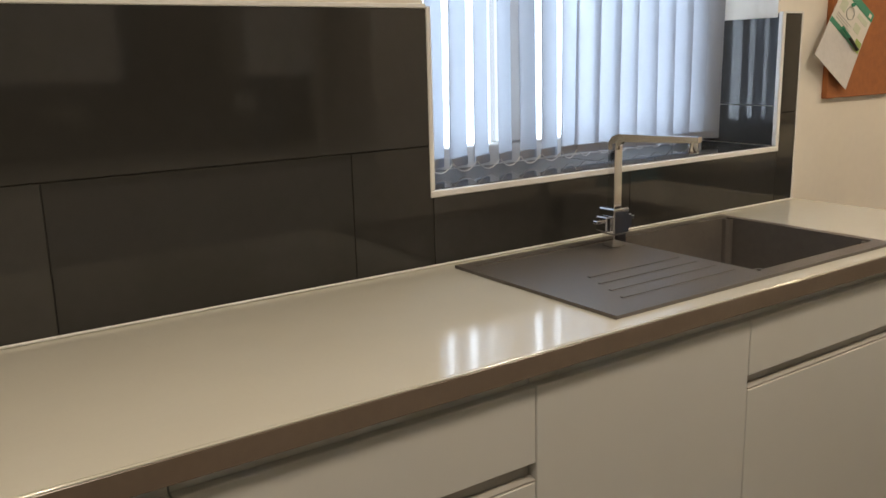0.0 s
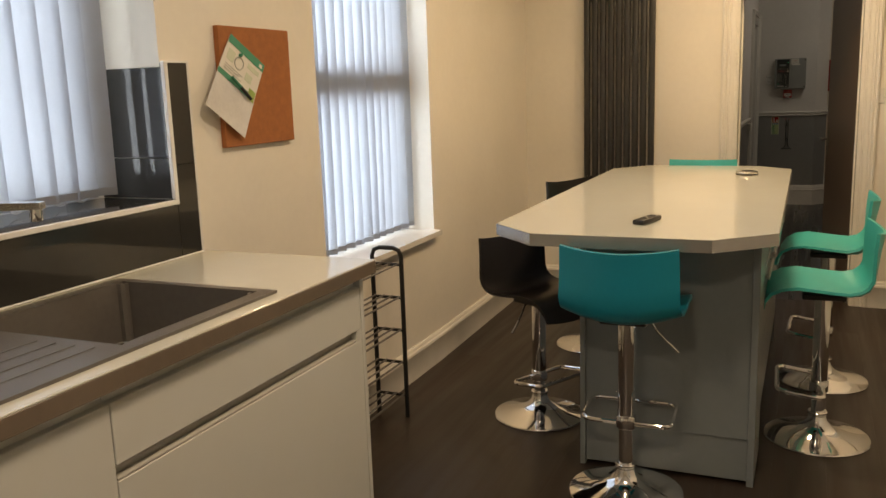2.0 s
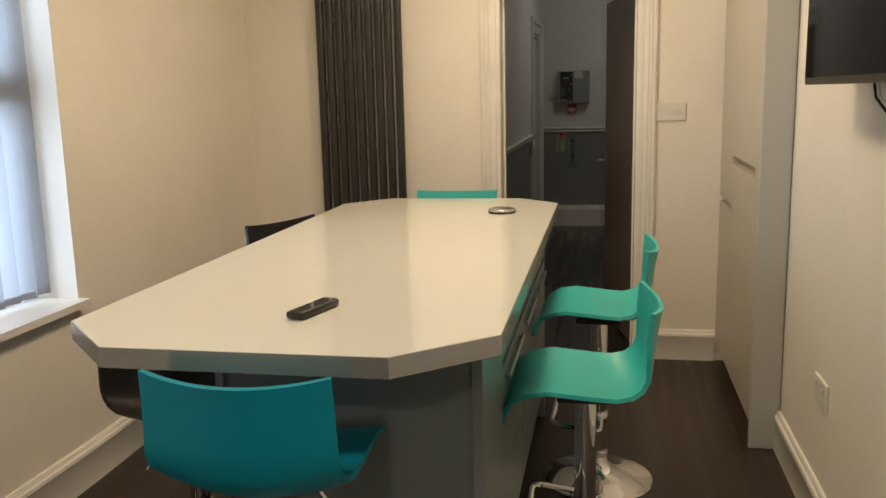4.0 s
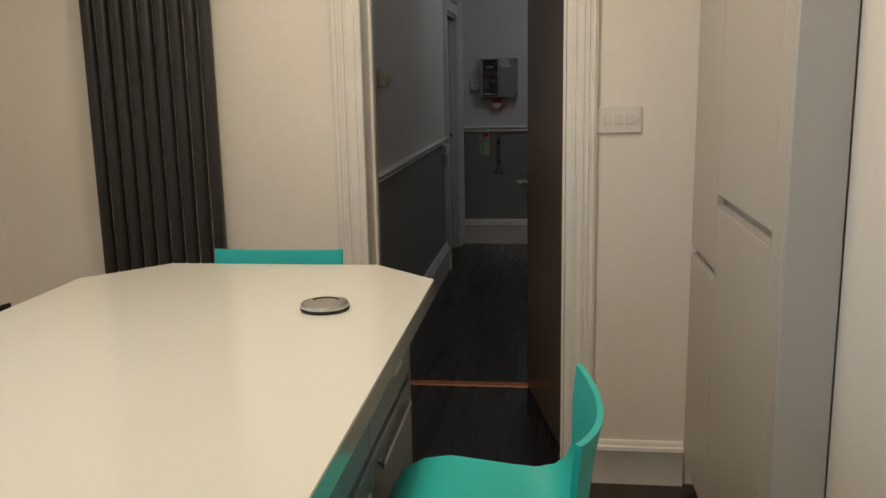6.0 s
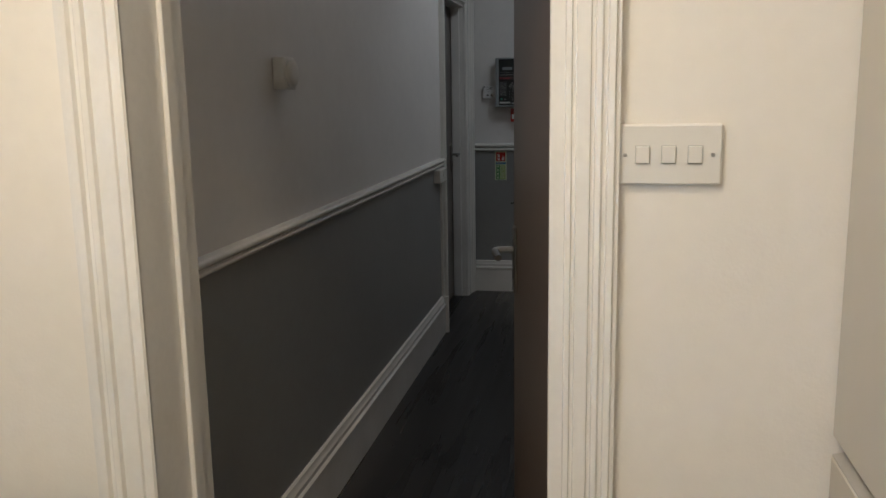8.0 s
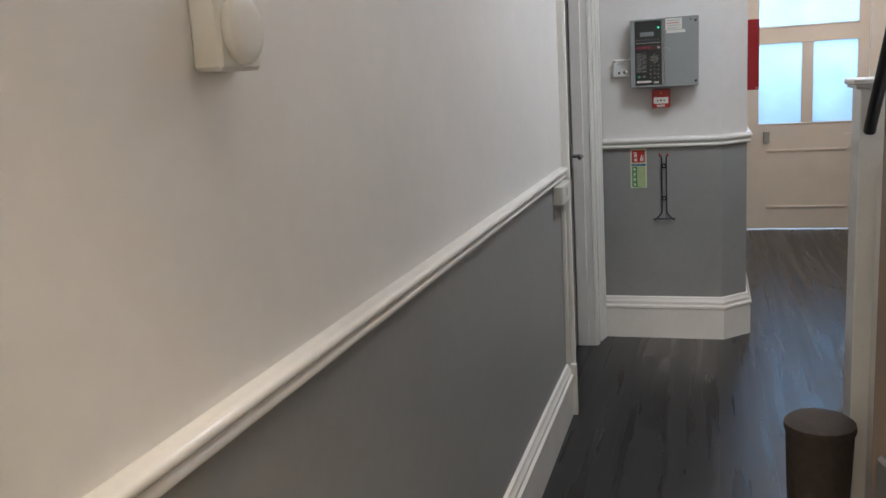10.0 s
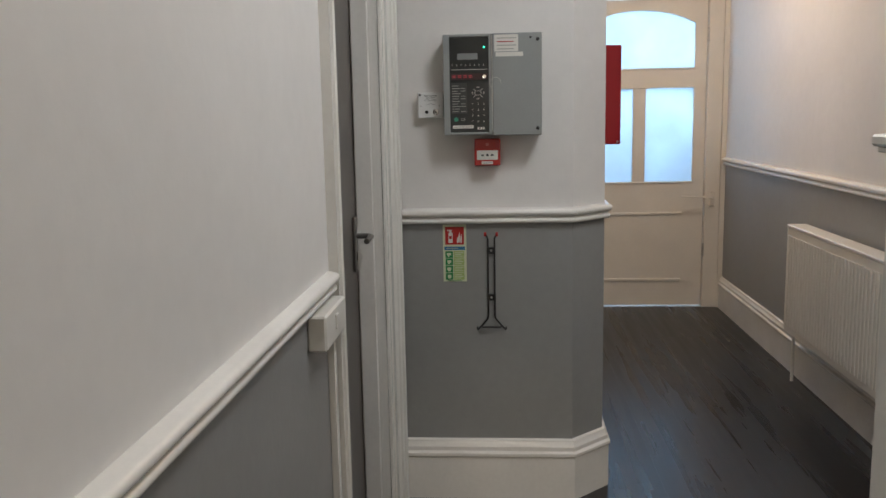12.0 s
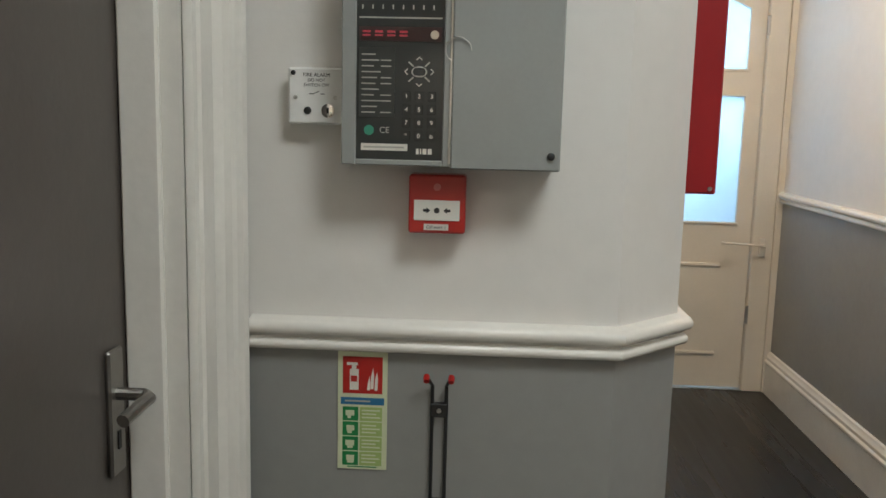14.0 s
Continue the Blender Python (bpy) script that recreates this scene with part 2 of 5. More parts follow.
def merge(bm, tmp):
    vs = [bm.verts.new(v.co) for v in tmp.verts]
    tmp.verts.index_update()
    for f in tmp.faces:
        bm.faces.new([vs[v.index] for v in f.verts])
    tmp.free()


def tube(bm, pts, r, seg=8, closed=False):
    """Sweep a round section along a line of points."""
    pts = [Vector(p) for p in pts]
    n = len(pts)
    rings = []
    up = None
    for i, p in enumerate(pts):
        a = pts[(i - 1) % n] if (closed or i > 0) else p
        c = pts[(i + 1) % n] if (closed or i < n - 1) else p
        d = (c - a).normalized()
        if up is None:
            up = d.orthogonal().normalized()
        else:
            up = (up - d * up.dot(d)).normalized()
        side = d.cross(up)
        rings.append([bm.verts.new(p + r * (math.cos(2 * math.pi * k / seg) * up + math.sin(2 * math.pi * k / seg) * side)) for k in range(seg)])
    for i in range(n if closed else n - 1):
        a, c = rings[i], rings[(i + 1) % n]
        for k in range(seg):
            bm.faces.new((a[k], a[(k + 1) % seg], c[(k + 1) % seg], c[k]))
    if not closed:
        bm.faces.new(rings[0][::-1])
        bm.faces.new(rings[-1])
    return bm


def lathe(bm, profile, cx=0.0, cy=0.0, seg=40, m=None):
    """Turn a profile of (radius, height) about an upright axis."""
    tmp = bmesh.new()
    rings = []
    for r, z in profile:
        rings.append([tmp.verts.new((cx + r * math.cos(2 * math.pi * k / seg), cy + r * math.sin(2 * math.pi * k / seg), z)) for k in range(seg)])
    for a, c in zip(rings, rings[1:]):
        for k in range(seg):
            tmp.faces.new((a[k], a[(k + 1) % seg], c[(k + 1) % seg], c[k]))
    tmp.faces.new(rings[0][::-1])
    tmp.faces.new(rings[-1])
    if m is not None:
        tmp.transform(m)
    merge(bm, tmp)
    return bm


def prism(bm, outline, lo, hi, axis="z"):
    """Raise a flat outline between two values along an axis: z (x, y points), x (y, z points) or y (x, z points)."""
    def at3(p, v):
        return {"z": (p[0], p[1], v), "x": (v, p[0], p[1]), "y": (p[0], v, p[1])}[axis]
    a = [bm.verts.new(at3(p, lo)) for p in outline]
    c = [bm.verts.new(at3(p, hi)) for p in outline]
    n = len(outline)
    bm.faces.new(a[::-1])
    bm.faces.new(c)
    for k in range(n):
        bm.faces.new((a[k], a[(k + 1) % n], c[(k + 1) % n], c[k]))
    return bm


def sweep(bm, profile, path):
    """Run a closed profile of (out, z) along a level path of (x, y), mitred at its corners; out lies to the right of the way."""
    path = [Vector(p) for p in path]
    rings = []
    for i, p in enumerate(path):
        ds = []
        if i > 0:
            ds.append((p - path[i - 1]).normalized())
        if i < len(path) - 1:
            ds.append((path[i + 1] - p).normalized())
        ns = [Vector((d.y, -d.x)) for d in ds]
        nn = sum(ns, Vector((0, 0))).normalized()
        k = 1 / max(0.3, nn.dot(ns[0]))
        rings.append([bm.verts.new((p.x + nn.x * o * k, p.y + nn.y * o * k, z)) for o, z in profile])
    n = len(profile)
    for a, c in zip(rings, rings[1:]):
        for k in range(n):
            bm.faces.new((a[k], a[(k + 1) % n], c[(k + 1) % n], c[k]))
    bm.faces.new(rings[0][::-1])
    bm.faces.new(rings[-1])
    return bm


def mesh_of(name, bm, material):
    bmesh.ops.recalc_face_normals(bm, faces=bm.faces[:])
    for f in bm.faces:
        f.smooth = True
    me = bpy.data.meshes.new(name)
    bm.to_mesh(me)
    bm.free()
    me.set_sharp_from_angle(angle=radians(35))
    me.materials.append(material)
    return me


def thing(name, label, category, at=(0, 0, 0), rz=0, group="", kind=""):
    ob = new(name)
    ob.empty_display_size = 0.1
    AT[ob.name] = pose(*at, 0, 0, rz)
    ob.matrix_world = AT[ob.name]
    return tagged(ob, label, category, group, kind)


def part(name, bm, material, parent, label="", local=False):
    """Link a bmesh as one mesh under a thing or part; its points are the world's, or the thing's own when local."""
    if not local:
        bm.transform(AT[parent.name].inverted())
    ob = new(name, mesh_of(name, bm, material))
    ob.parent = parent
    AT[ob.name] = AT[parent.name]
    return tagged(ob, label)


def single(name, bm, material, label, category, kind="", group=""):
    """A thing of one mesh, whose origin is at its base."""
    cs = [v.co.copy() for v in bm.verts]
    lo = Vector([min(c[k] for c in cs) for k in range(3)])
    hi = Vector([max(c[k] for c in cs) for k in range(3)])
    o = Vector(((lo.x + hi.x) / 2, (lo.y + hi.y) / 2, lo.z))
    bm.transform(Matrix.Translation(-o))
    ob = new(name, mesh_of(name, bm, material))
    ob.location = o
    AT[ob.name] = Matrix.Translation(o)
    return tagged(ob, label, category, group, kind)


def B(*a, **k):
    return bx(bmesh.new(), *a, **k)


def arc(cx, cy, r, a0, a1, n=6):
    return [(cx + r * math.cos(radians(a0 + (a1 - a0) * k / n)), cy + r * math.sin(radians(a0 + (a1 - a0) * k / n))) for k in range(n + 1)]


def lettering(text, size, m, material, name, parent):
    """Words as thin flat mesh, with the built-in font; m places them, facing up from their plane."""
    cu = bpy.data.curves.new(name, "FONT")
    cu.body, cu.size, cu.extrude, cu.align_x, cu.align_y = text, size, 0.0003, "CENTER", "CENTER"
    tmp = new("text_source", cu)
    me = bpy.data.meshes.new_from_object(tmp.evaluated_get(bpy.context.evaluated_depsgraph_get()))
    bpy.data.objects.remove(tmp)
    me.transform(AT[parent.name].inverted() @ m)
    me.materials.append(material)
    ob = new(name, me)
    ob.parent = parent
    AT[ob.name] = AT[parent.name]
    return ob

# ---- structure ----
XF, XH = 6.003, 6.200          # kitchen far wall: kitchen face, hall face
YW, YT = 1.652, 1.630          # window wall plaster, tile face
YR = -0.833                    # right kitchen wall
YL = 0.500                     # hall left wall
XB = 10.42                     # wall with the alarm panel
HK, HH = 2.5, 2.75             # ceilings
XD, YHR = 13.34, -1.33         # front wall, hall right wall


def wall(name, bm, material, label):
    return single(name, bm, material, label, "wall", kind="structure")


def hole_wall(axis, lo, hi, a0, a1, z1, holes):
    """A wall slab from lo to hi across, a0 to a1 along, with openings (b0, b1, zlow, zhigh)."""
    bm = bmesh.new()
    def put(u0, u1, w0, w1):
        if u1 - u0 > 1e-4 and w1 - w0 > 1e-4:
            if axis == "y":
                bx(bm, u0, lo, w0, u1, hi, w1)
            else:
                bx(bm, lo, u0, w0, hi, u1, w1)
    at0 = a0
    for b0, b1, zl, zh in sorted(holes):
        put(at0, b0, 0, z1)
        put(b0, b1, 0, zl)
        put(b0, b1, zh, z1)
        at0 = b1
    put(at0, a1, 0, z1)
    return bm


W1 = (1.165, 2.424, 1.080, 2.12)
W2 = (3.265, 4.300, 0.655, 2.25)
wall("wall_window_side", hole_wall("y", YW, 1.98, -1.7, W2[1], HK, [W1, W2]), CREAM, "cream painted kitchen wall with two windows")
YW2 = 1.698
wall("wall_beyond_window", prism(bmesh.new(), [(W2[1], YW), (XF, YW2), (XF, 1.98), (W2[1], 1.98)], 0, HK), CREAM, "cream painted wall beyond the tall window")
wall("wall_far", hole_wall("x", XF, XH, YR - 0.6, 1.98, HH, [(-0.345, 0.382, 0, 1.895)]), CREAM, "cream painted wall with a doorway to the hall")
wall("wall_right", B(2.45, YR - 0.13, 0, 4.90, YR, HK), CREAM, "cream painted kitchen side wall")
wall("wall_alcove", B(4.90, YR - 0.75, 0, XF, YR - 0.60, HK), CREAM, "plain wall behind tall units")
wall("wall_alcove_side", B(4.77, YR - 0.60, 0, 4.90, YR - 0.131, HK), CREAM, "plain side wall of alcove")
wall("wall_right_near", B(-1.7, -1.58, 0, 2.58, -1.45, HK), CREAM, "cream painted wall behind the second run of units")
wall("wall_right_return", B(2.45, -1.45, 0, 2.58, YR - 0.131, HK), CREAM, "cream painted return wall")
wall("wall_behind", B(-1.83, -1.58, 0, -1.70, 1.98, HK), CREAM, "plain cream kitchen end wall")
single("floor_kitchen", B(-1.8, -1.6, -0.12, XF + 0.06, 2.0, -0.012), GROUT, "floor screed below dark planks", "floor", kind="structure")
single("floor_hall", B(XF + 0.06, -1.5, -0.12, 13.6, 2.0, -0.012), GROUT, "hall floor base below dark planks", "floor", kind="structure")
single("ceiling_kitchen", B(-1.83, -1.6, HK, XF, 1.98, HK + 0.1), CEIL, "white painted kitchen ceiling", "ceiling", kind="structure")
single("ceiling_hall", B(XH, -1.5, HH, 13.5, 1.4, HH + 0.1), CEIL, "white painted hall ceiling", "ceiling", kind="structure")

# hall walls: grey to the dado, off-white above
DZ = 0.965


def two_tone(name, outline_fn, label):
    w = wall(name, outline_fn(DZ, HH), HALL_WHITE, label)
    g = wall(name + "_lower", outline_fn(0, DZ), HALL_GREY, "grey painted wall below the dado rail")
    return w, g


two_tone("wall_hall_left", lambda a, b: B(XH, YL, a, 9.516, YL + 0.14, b), "off-white hall wall above the dado rail")
wall("wall_hall_left_over_door", B(9.516, YL, 1.91, 10.255, YL + 0.14, HH), HALL_WHITE, "off-white wall over a door")
two_tone("wall_hall_alarm", lambda a, b: prism(bmesh.new(), [(10.255, YL + 0.14), (10.255, YL + 0.001), (XB, YL), (XB, -0.10), (10.535, -0.215), (XD, -0.215), (XD, -0.05), (10.6, -0.05), (10.6, YL + 0.14)], a, b), "off-white hall wall with a chamfered corner")
two_tone("wall_hall_right", lambda a, b: B(XH, YHR - 0.14, a, XD, YHR, b), "off-white hall wall beside the front door")
wall("wall_room_behind_door", B(9.2, YL + 0.45, 0, 10.4, YL + 0.5, HH), HALL_WHITE, "plain wall closing behind the door")
wall("wall_front", hole_wall("x", XD, XD + 0.25, YHR - 0.14, 0.0, HH, [(-1.30, -0.24, 0, 2.62)]), DOOR_WHITE, "front wall with door and fanlight opening")
wall("wall_hall_behind", B(XH, YHR, 0, XH + 0.004, -0.60, HH), HALL_WHITE, "plain wall at the back of the stairs")
# stair side: solid panel with a raking top
spand = [(XH + 0.01, 0), (8.78, 0), (8.78, 1.00), (8.71, 1.05), (7.2, HH - 0.005), (XH + 0.01, HH - 0.005)]
wall("wall_stair_side", prism(bmesh.new(), spand, -0.54, -0.485, "y"), GLOSS_WHITE, "off-white boarded stair side with raking top")

# skirtings and dado rails
SK_K = [(0, 0), (0.018, 0), (0.018, 0.118), (0.022, 0.124), (0.020, 0.136), (0.013, 0.142), (0.011, 0.152), (0.006, 0.157), (0, 0.157)]
SK_H = [(0, 0), (0.022, 0), (0.022, 0.150), (0.027, 0.156), (0.027, 0.166), (0.019, 0.173), (0.019, 0.187), (0.012, 0.196), (0.010, 0.208), (0, 0.212)]
DADO = [(0, DZ - 0.009)] + [(0.010 + o, z) for o, z in arc(0, DZ, 0.009, -80, 70, 6)] + [(0.010, DZ + 0.011)] + [(0.014 + o, z) for o, z in arc(0, DZ + 0.027, 0.0115, -80, 85, 8)] + [(0, DZ + 0.042)]
DADO_LOW = [(o, DZ - 0.020 + 0.86 * (z - DZ + 0.008)) for o, z in DADO]


def run(name, profile, path, material, label):
    return single(name, sweep(bmesh.new(), profile, path), material, label, "trim", kind="structure")


run("baseboard_window_wall", SK_K, [(2.56, YW), (W2[1], YW), (XF, YW2)], GLOSS_WHITE, "cream gloss moulded skirting board")
run("baseboard_far_left", SK_K, [(XF, YW2 - 0.022), (XF, 0.453)], GLOSS_WHITE, "cream gloss moulded skirting board")
run("baseboard_far_right", SK_K, [(XF, -0.415), (XF, -0.722)], GLOSS_WHITE, "cream gloss moulded skirting board")
run("baseboard_right_wall", SK_K, [(4.90, YR), (2.45, YR)], GLOSS_WHITE, "cream gloss moulded skirting board")
run("baseboard_hall_left", SK_H, [(XH, YL), (9.385, YL)], GLOSS_WHITE, "white gloss tall moulded skirting")
run("baseboard_alarm_wall", SK_H, [(XB, YL - 0.022), (XB, -0.10), (10.535, -0.215), (XD, -0.215)], GLOSS_WHITE, "white gloss tall moulded skirting")
run("baseboard_hall_right", SK_H, [(XD, YHR), (8.98, YHR)], GLOSS_WHITE, "white gloss tall moulded skirting")
run("dado_hall_left", DADO_LOW, [(XH, YL), (9.385, YL)], GLOSS_WHITE, "white gloss dado rail")
run("dado_alarm_wall", DADO, [(XB, YL - 0.035), (XB, -0.10), (10.535, -0.215), (XD, -0.215)], GLOSS_WHITE, "white gloss dado rail")
run("dado_hall_right", DADO, [(XD, YHR), (8.98, YHR)], GLOSS_WHITE, "white gloss dado rail")

# ---- doorway between kitchen and hall ----


frame_k = thing("door_1", "cream gloss moulded door frame between kitchen and hall", "door frame", (XF, 0, 0), kind="structure")
part("jamb", B(XF - 0.002, 0.352, 0, XH + 0.002, 0.383, 1.866), GLOSS_WHITE, frame_k)
part("jamb", B(XF - 0.002, -0.346, 0, XH + 0.002, -0.316, 1.866), GLOSS_WHITE, frame_k)
part("head", B(XF - 0.002, -0.346, 1.866, XH + 0.002, 0.383, 1.896), GLOSS_WHITE, frame_k)
part("stop", B(XH - 0.085, 0.342, 0, XH - 0.05, 0.352, 1.866, b=0.002), GLOSS_WHITE, frame_k)
part("stop", B(XH - 0.085, -0.316, 0, XH - 0.05, -0.306, 1.866, b=0.002), GLOSS_WHITE, frame_k)


def arch_set(parent, ya, yb, ztop, inward):
    """Upright architrave on the kitchen face, stepping out from the opening; inward is the side of the opening."""
    w = abs(yb - ya)
    s = 1 if yb > ya else -1
    bm = bmesh.new()
    prof = [(0, 0.0), (0, 0.006), (0.03, 0.012), (0.12, 0.013), (0.14, 0.008), (0.20, 0.008), (0.22, 0.015), (0.46, 0.016), (0.48, 0.010), (0.54, 0.010), (0.57, 0.021), (0.66, 0.024), (0.70, 0.016), (0.76, 0.016), (0.79, 0.028), (0.90, 0.030), (0.93, 0.022), (1.0, 0.022), (1.0, 0.0)]
    prism(bm, [(ya + s * w * u, -0.72 * d) for u, d in prof], 0, ztop, "z")
    bm.transform(Matrix(((0, 1, 0, XF), (1, 0, 0, 0), (0, 0, 1, 0), (0, 0, 0, 1))))
    return part("architrave", bm, GLOSS_WHITE, parent)


arch_set(frame_k, 0.352, 0.456, 1.98, 1)
arch_set(frame_k, -0.335, -0.413, 1.98, -1)
part("architrave", bx(bx(bmesh.new(), XF - 0.018, -0.335, 1.89, XF, 0.356, 1.962, b=0.003), XF - 0.026, -0.335, 1.962, XF, 0.356, 1.98, b=0.003), GLOSS_WHITE, frame_k)

MOULD = [(0, 0.0), (0, 0.005), (0.02, 0.011), (0.10, 0.012), (0.115, 0.017), (0.36, 0.019), (0.38, 0.012), (0.43, 0.011), (0.455, 0.021), (0.50, 0.026), (0.55, 0.022), (0.575, 0.015), (0.63, 0.017), (0.655, 0.029), (0.70, 0.034), (0.75, 0.031), (0.775, 0.023), (0.815, 0.024), (0.84, 0.037), (0.90, 0.041), (0.94, 0.037), (0.955, 0.029), (1.0, 0.029), (1.0, 0.0)]
DA = 12.0
leaf = thing("door_2", "dark taupe painted flush door standing open into the hall", "door", (XH - 0.01, -0.322, 0), rz=DA, kind="structure")
part("leaf", B(0.0, -0.038, 0.008, 0.740, 0.002, 1.862, b=0.002), DOOR_WARM_LIT, leaf, local=True)


def lever(parent, x, y, z, s, d, rose=0.17, local=True, n=-1):
    """Lever handle on a long plate on a face at y; s: which way the lever points, n: which way it stands out."""
    plate = part("handle_plate", B(x - 0.021, y, z - 0.11, x + 0.021, y + n * 0.008, z + 0.06, b=0.003), HANDLE, parent, "satin metal handle plate", local=local)
    bm = tube(bmesh.new(), [(x, y, z), (x, y + n * 0.045, z), (x + s * 0.012, y + n * 0.055, z), (x + s * 0.045, y + n * 0.058, z + 0.003), (x + s * 0.088, y + n * 0.053, z - 0.004)], 0.0085, 10)
    part("lever", bm, HANDLE, plate, "satin metal lever", local=local)
    part("keyhole", B(x - 0.005, y + n * 0.008, z - 0.075, x + 0.005, y + n * 0.0095, z - 0.05, b=0.001), INK, plate, local=local)


lever(leaf, 0.69, 0.002, 0.95, -1, 0, n=1)
part("hinge", B(0.0, -0.002, 0.25, 0.012, 0.008, 0.35, b=0.002), BRUSHED, leaf, local=True)
part("hinge", B(0.0, -0.002, 1.5, 0.012, 0.008, 1.6, b=0.002), BRUSHED, leaf, local=True)
single("threshold_strip", prism(bmesh.new(), [(6.90, 0.001), (6.955, 0.001), (6.950, 0.008), (6.905, 0.008)], -0.44, YL - 0.022, "y"), OAK, "orange-brown wooden floor threshold strip", "threshold", kind="structure")

# ---- hall door beside the alarm wall ----
d3 = thing("door_3", "grey painted flush door, closed, in a white moulded frame", "door", (9.8, YL, 0), kind="structure")
part("leaf", B(9.536, YL + 0.085, 0.008, 10.236, YL + 0.128, 1.868, b=0.002), DOOR_GREY, d3)
part("jamb", B(9.510, YL + 0.002, 0, 9.534, YL + 0.139, 1.90), GLOSS_WHITE, d3)
part("jamb", B(10.238, YL + 0.002, 0, 10.256, YL + 0.139, 1.90), GLOSS_WHITE, d3)
part("head", B(9.510, YL + 0.002, 1.872, 10.256, YL + 0.139, 1.91), GLOSS_WHITE, d3)
profile = MOULD
xa, xw = 10.238, 0.160
part("architrave", prism(bmesh.new(), [(xa + xw * u, YL - d) for u, d in profile], 0, 2.02, "z"), GLOSS_WHITE, d3)
part("architrave", prism(bmesh.new(), [(9.516 - 0.125 * u, YL - 0.75 * d) for u, d in profile], 0, 2.02, "z"), GLOSS_WHITE, d3)
part("architrave", bx(bx(bmesh.new(), 9.516, YL - 0.015, 1.895, xa, YL, 1.98, b=0.003), 9.516, YL - 0.03, 1.98, xa, YL, 2.02, b=0.004), GLOSS_WHITE, d3)
for x0, x1 in ((9.5342, 9.546), (10.226, 10.2378)):
    part("stop", B(x0, YL + 0.030, 0, x1, YL + 0.083, 1.872, b=0.003), GLOSS_WHITE, d3)
lever(d3, 10.185, YL + 0.085, 0.95, -1, 0, local=False)

# ---- front door ----
fd = thing("door_4", "white glazed front door with arched light and two frosted panes, fanlight above", "front door", (13.376, -0.77, 0), kind="structure")
DX = 13.376
fr = bmesh.new()
bx(fr, DX - 0.03, -1.299, 0, DX + 0.06, -1.200, 2.62, b=0.004)
bx(fr, DX - 0.03, -0.340, 0, DX + 0.06, -0.241, 2.62, b=0.004)
bx(fr, DX - 0.03, -1.200, 2.03, DX + 0.06, -0.340, 2.10, b=0.004)
bx(fr, DX - 0.03, -1.200, 2.55, DX + 0.06, -0.340, 2.62, b=0.004)
part("frame", fr, DOOR_WHITE, fd)
lf = bmesh.new()
for y0, y1, z0, z1 in ((-1.197, -1.122, 0.010, 2.025), (-0.418, -0.343, 0.010, 2.025), (-1.122, -0.418, 0.010, 0.85), (-1.122, -0.418, 1.462, 1.592), (-0.810, -0.730, 0.85, 1.462)):
    bx(lf, DX, y0, z0, DX + 0.045, y1, z1)
# arched head above the upper light
cy, half, spring, rise = -0.77, 0.352, 1.875, 0.085
rad = (half * half + rise * rise) / (2 * rise)
ang = math.degrees(math.asin(half / rad))
archpts = arc(cy, spring + rise - rad, rad, 90 - ang, 90 + ang, 16)
prism(lf, [(-0.418, 2.025)] + [(y, z) for y, z in archpts] + [(-1.122, 2.025)], DX, DX + 0.045, "x")
part("leaf", lf, DOOR_WHITE, fd)
for y0, y1 in ((-1.122, -0.810), (-0.730, -0.418)):
    part("pane", B(DX + 0.018, y0 - 0.004, 0.845, DX + 0.026, y1 + 0.004, 1.468), FROST, fd, "frosted glass pane")
part("pane", B(DX + 0.018, -1.128, 1.588, DX + 0.026, -0.412, 1.97), FROST, fd, "frosted arched glass pane")
part("pane", B(DX + 0.018, -1.205, 2.095, DX + 0.026, -0.335, 2.555), FROST, fd, "frosted fanlight pane")
for z in (0.64, 0.19):
    part("moulding", B(DX - 0.010, -1.06, z - 0.012, DX + 0.001, -0.48, z + 0.006, b=0.003), DOOR_WHITE, fd)
for z0, z1, y0, y1 in ((0.838, 0.85, -1.13, -0.41), (1.462, 1.470, -1.13, -0.41), (1.580, 1.592, -1.13, -0.41)):
    part("bead", B(DX - 0.007, y0, z0, DX + 0.001, y1, z1, b=0.002), DOOR_WHITE, fd)
for z in (0.35, 1.75):
    part("hinge", B(DX - 0.036, -1.205, z, DX - 0.028, -1.190, z + 0.09, b=0.002), BRUSHED, fd)
h4 = part("handle_plate", B(DX - 0.042, -1.262, 0.69, DX - 0.028, -1.232, 0.78, b=0.003), DOOR_WHITE, fd)
part("lever", tube(bmesh.new(), [(DX - 0.04, -1.247, 0.745), (DX - 0.075, -1.247, 0.745), (DX - 0.08, -1.20, 0.75), (DX - 0.078, -1.04, 0.757)], 0.006, 8), DOOR_WHITE, h4)
part("lock", B(DX - 0.028, -0.50, 0.70, DX + 0.001, -0.455, 0.79, b=0.004), BRUSHED, fd, "brass-brown night latch")
single("door_sill", B(DX - 0.02, -1.30, 0.0, DX + 0.2, -0.24, 0.004, b=0.001), BRUSHED, "metal front door sill", "sill", kind="structure")

# ---- windows ----


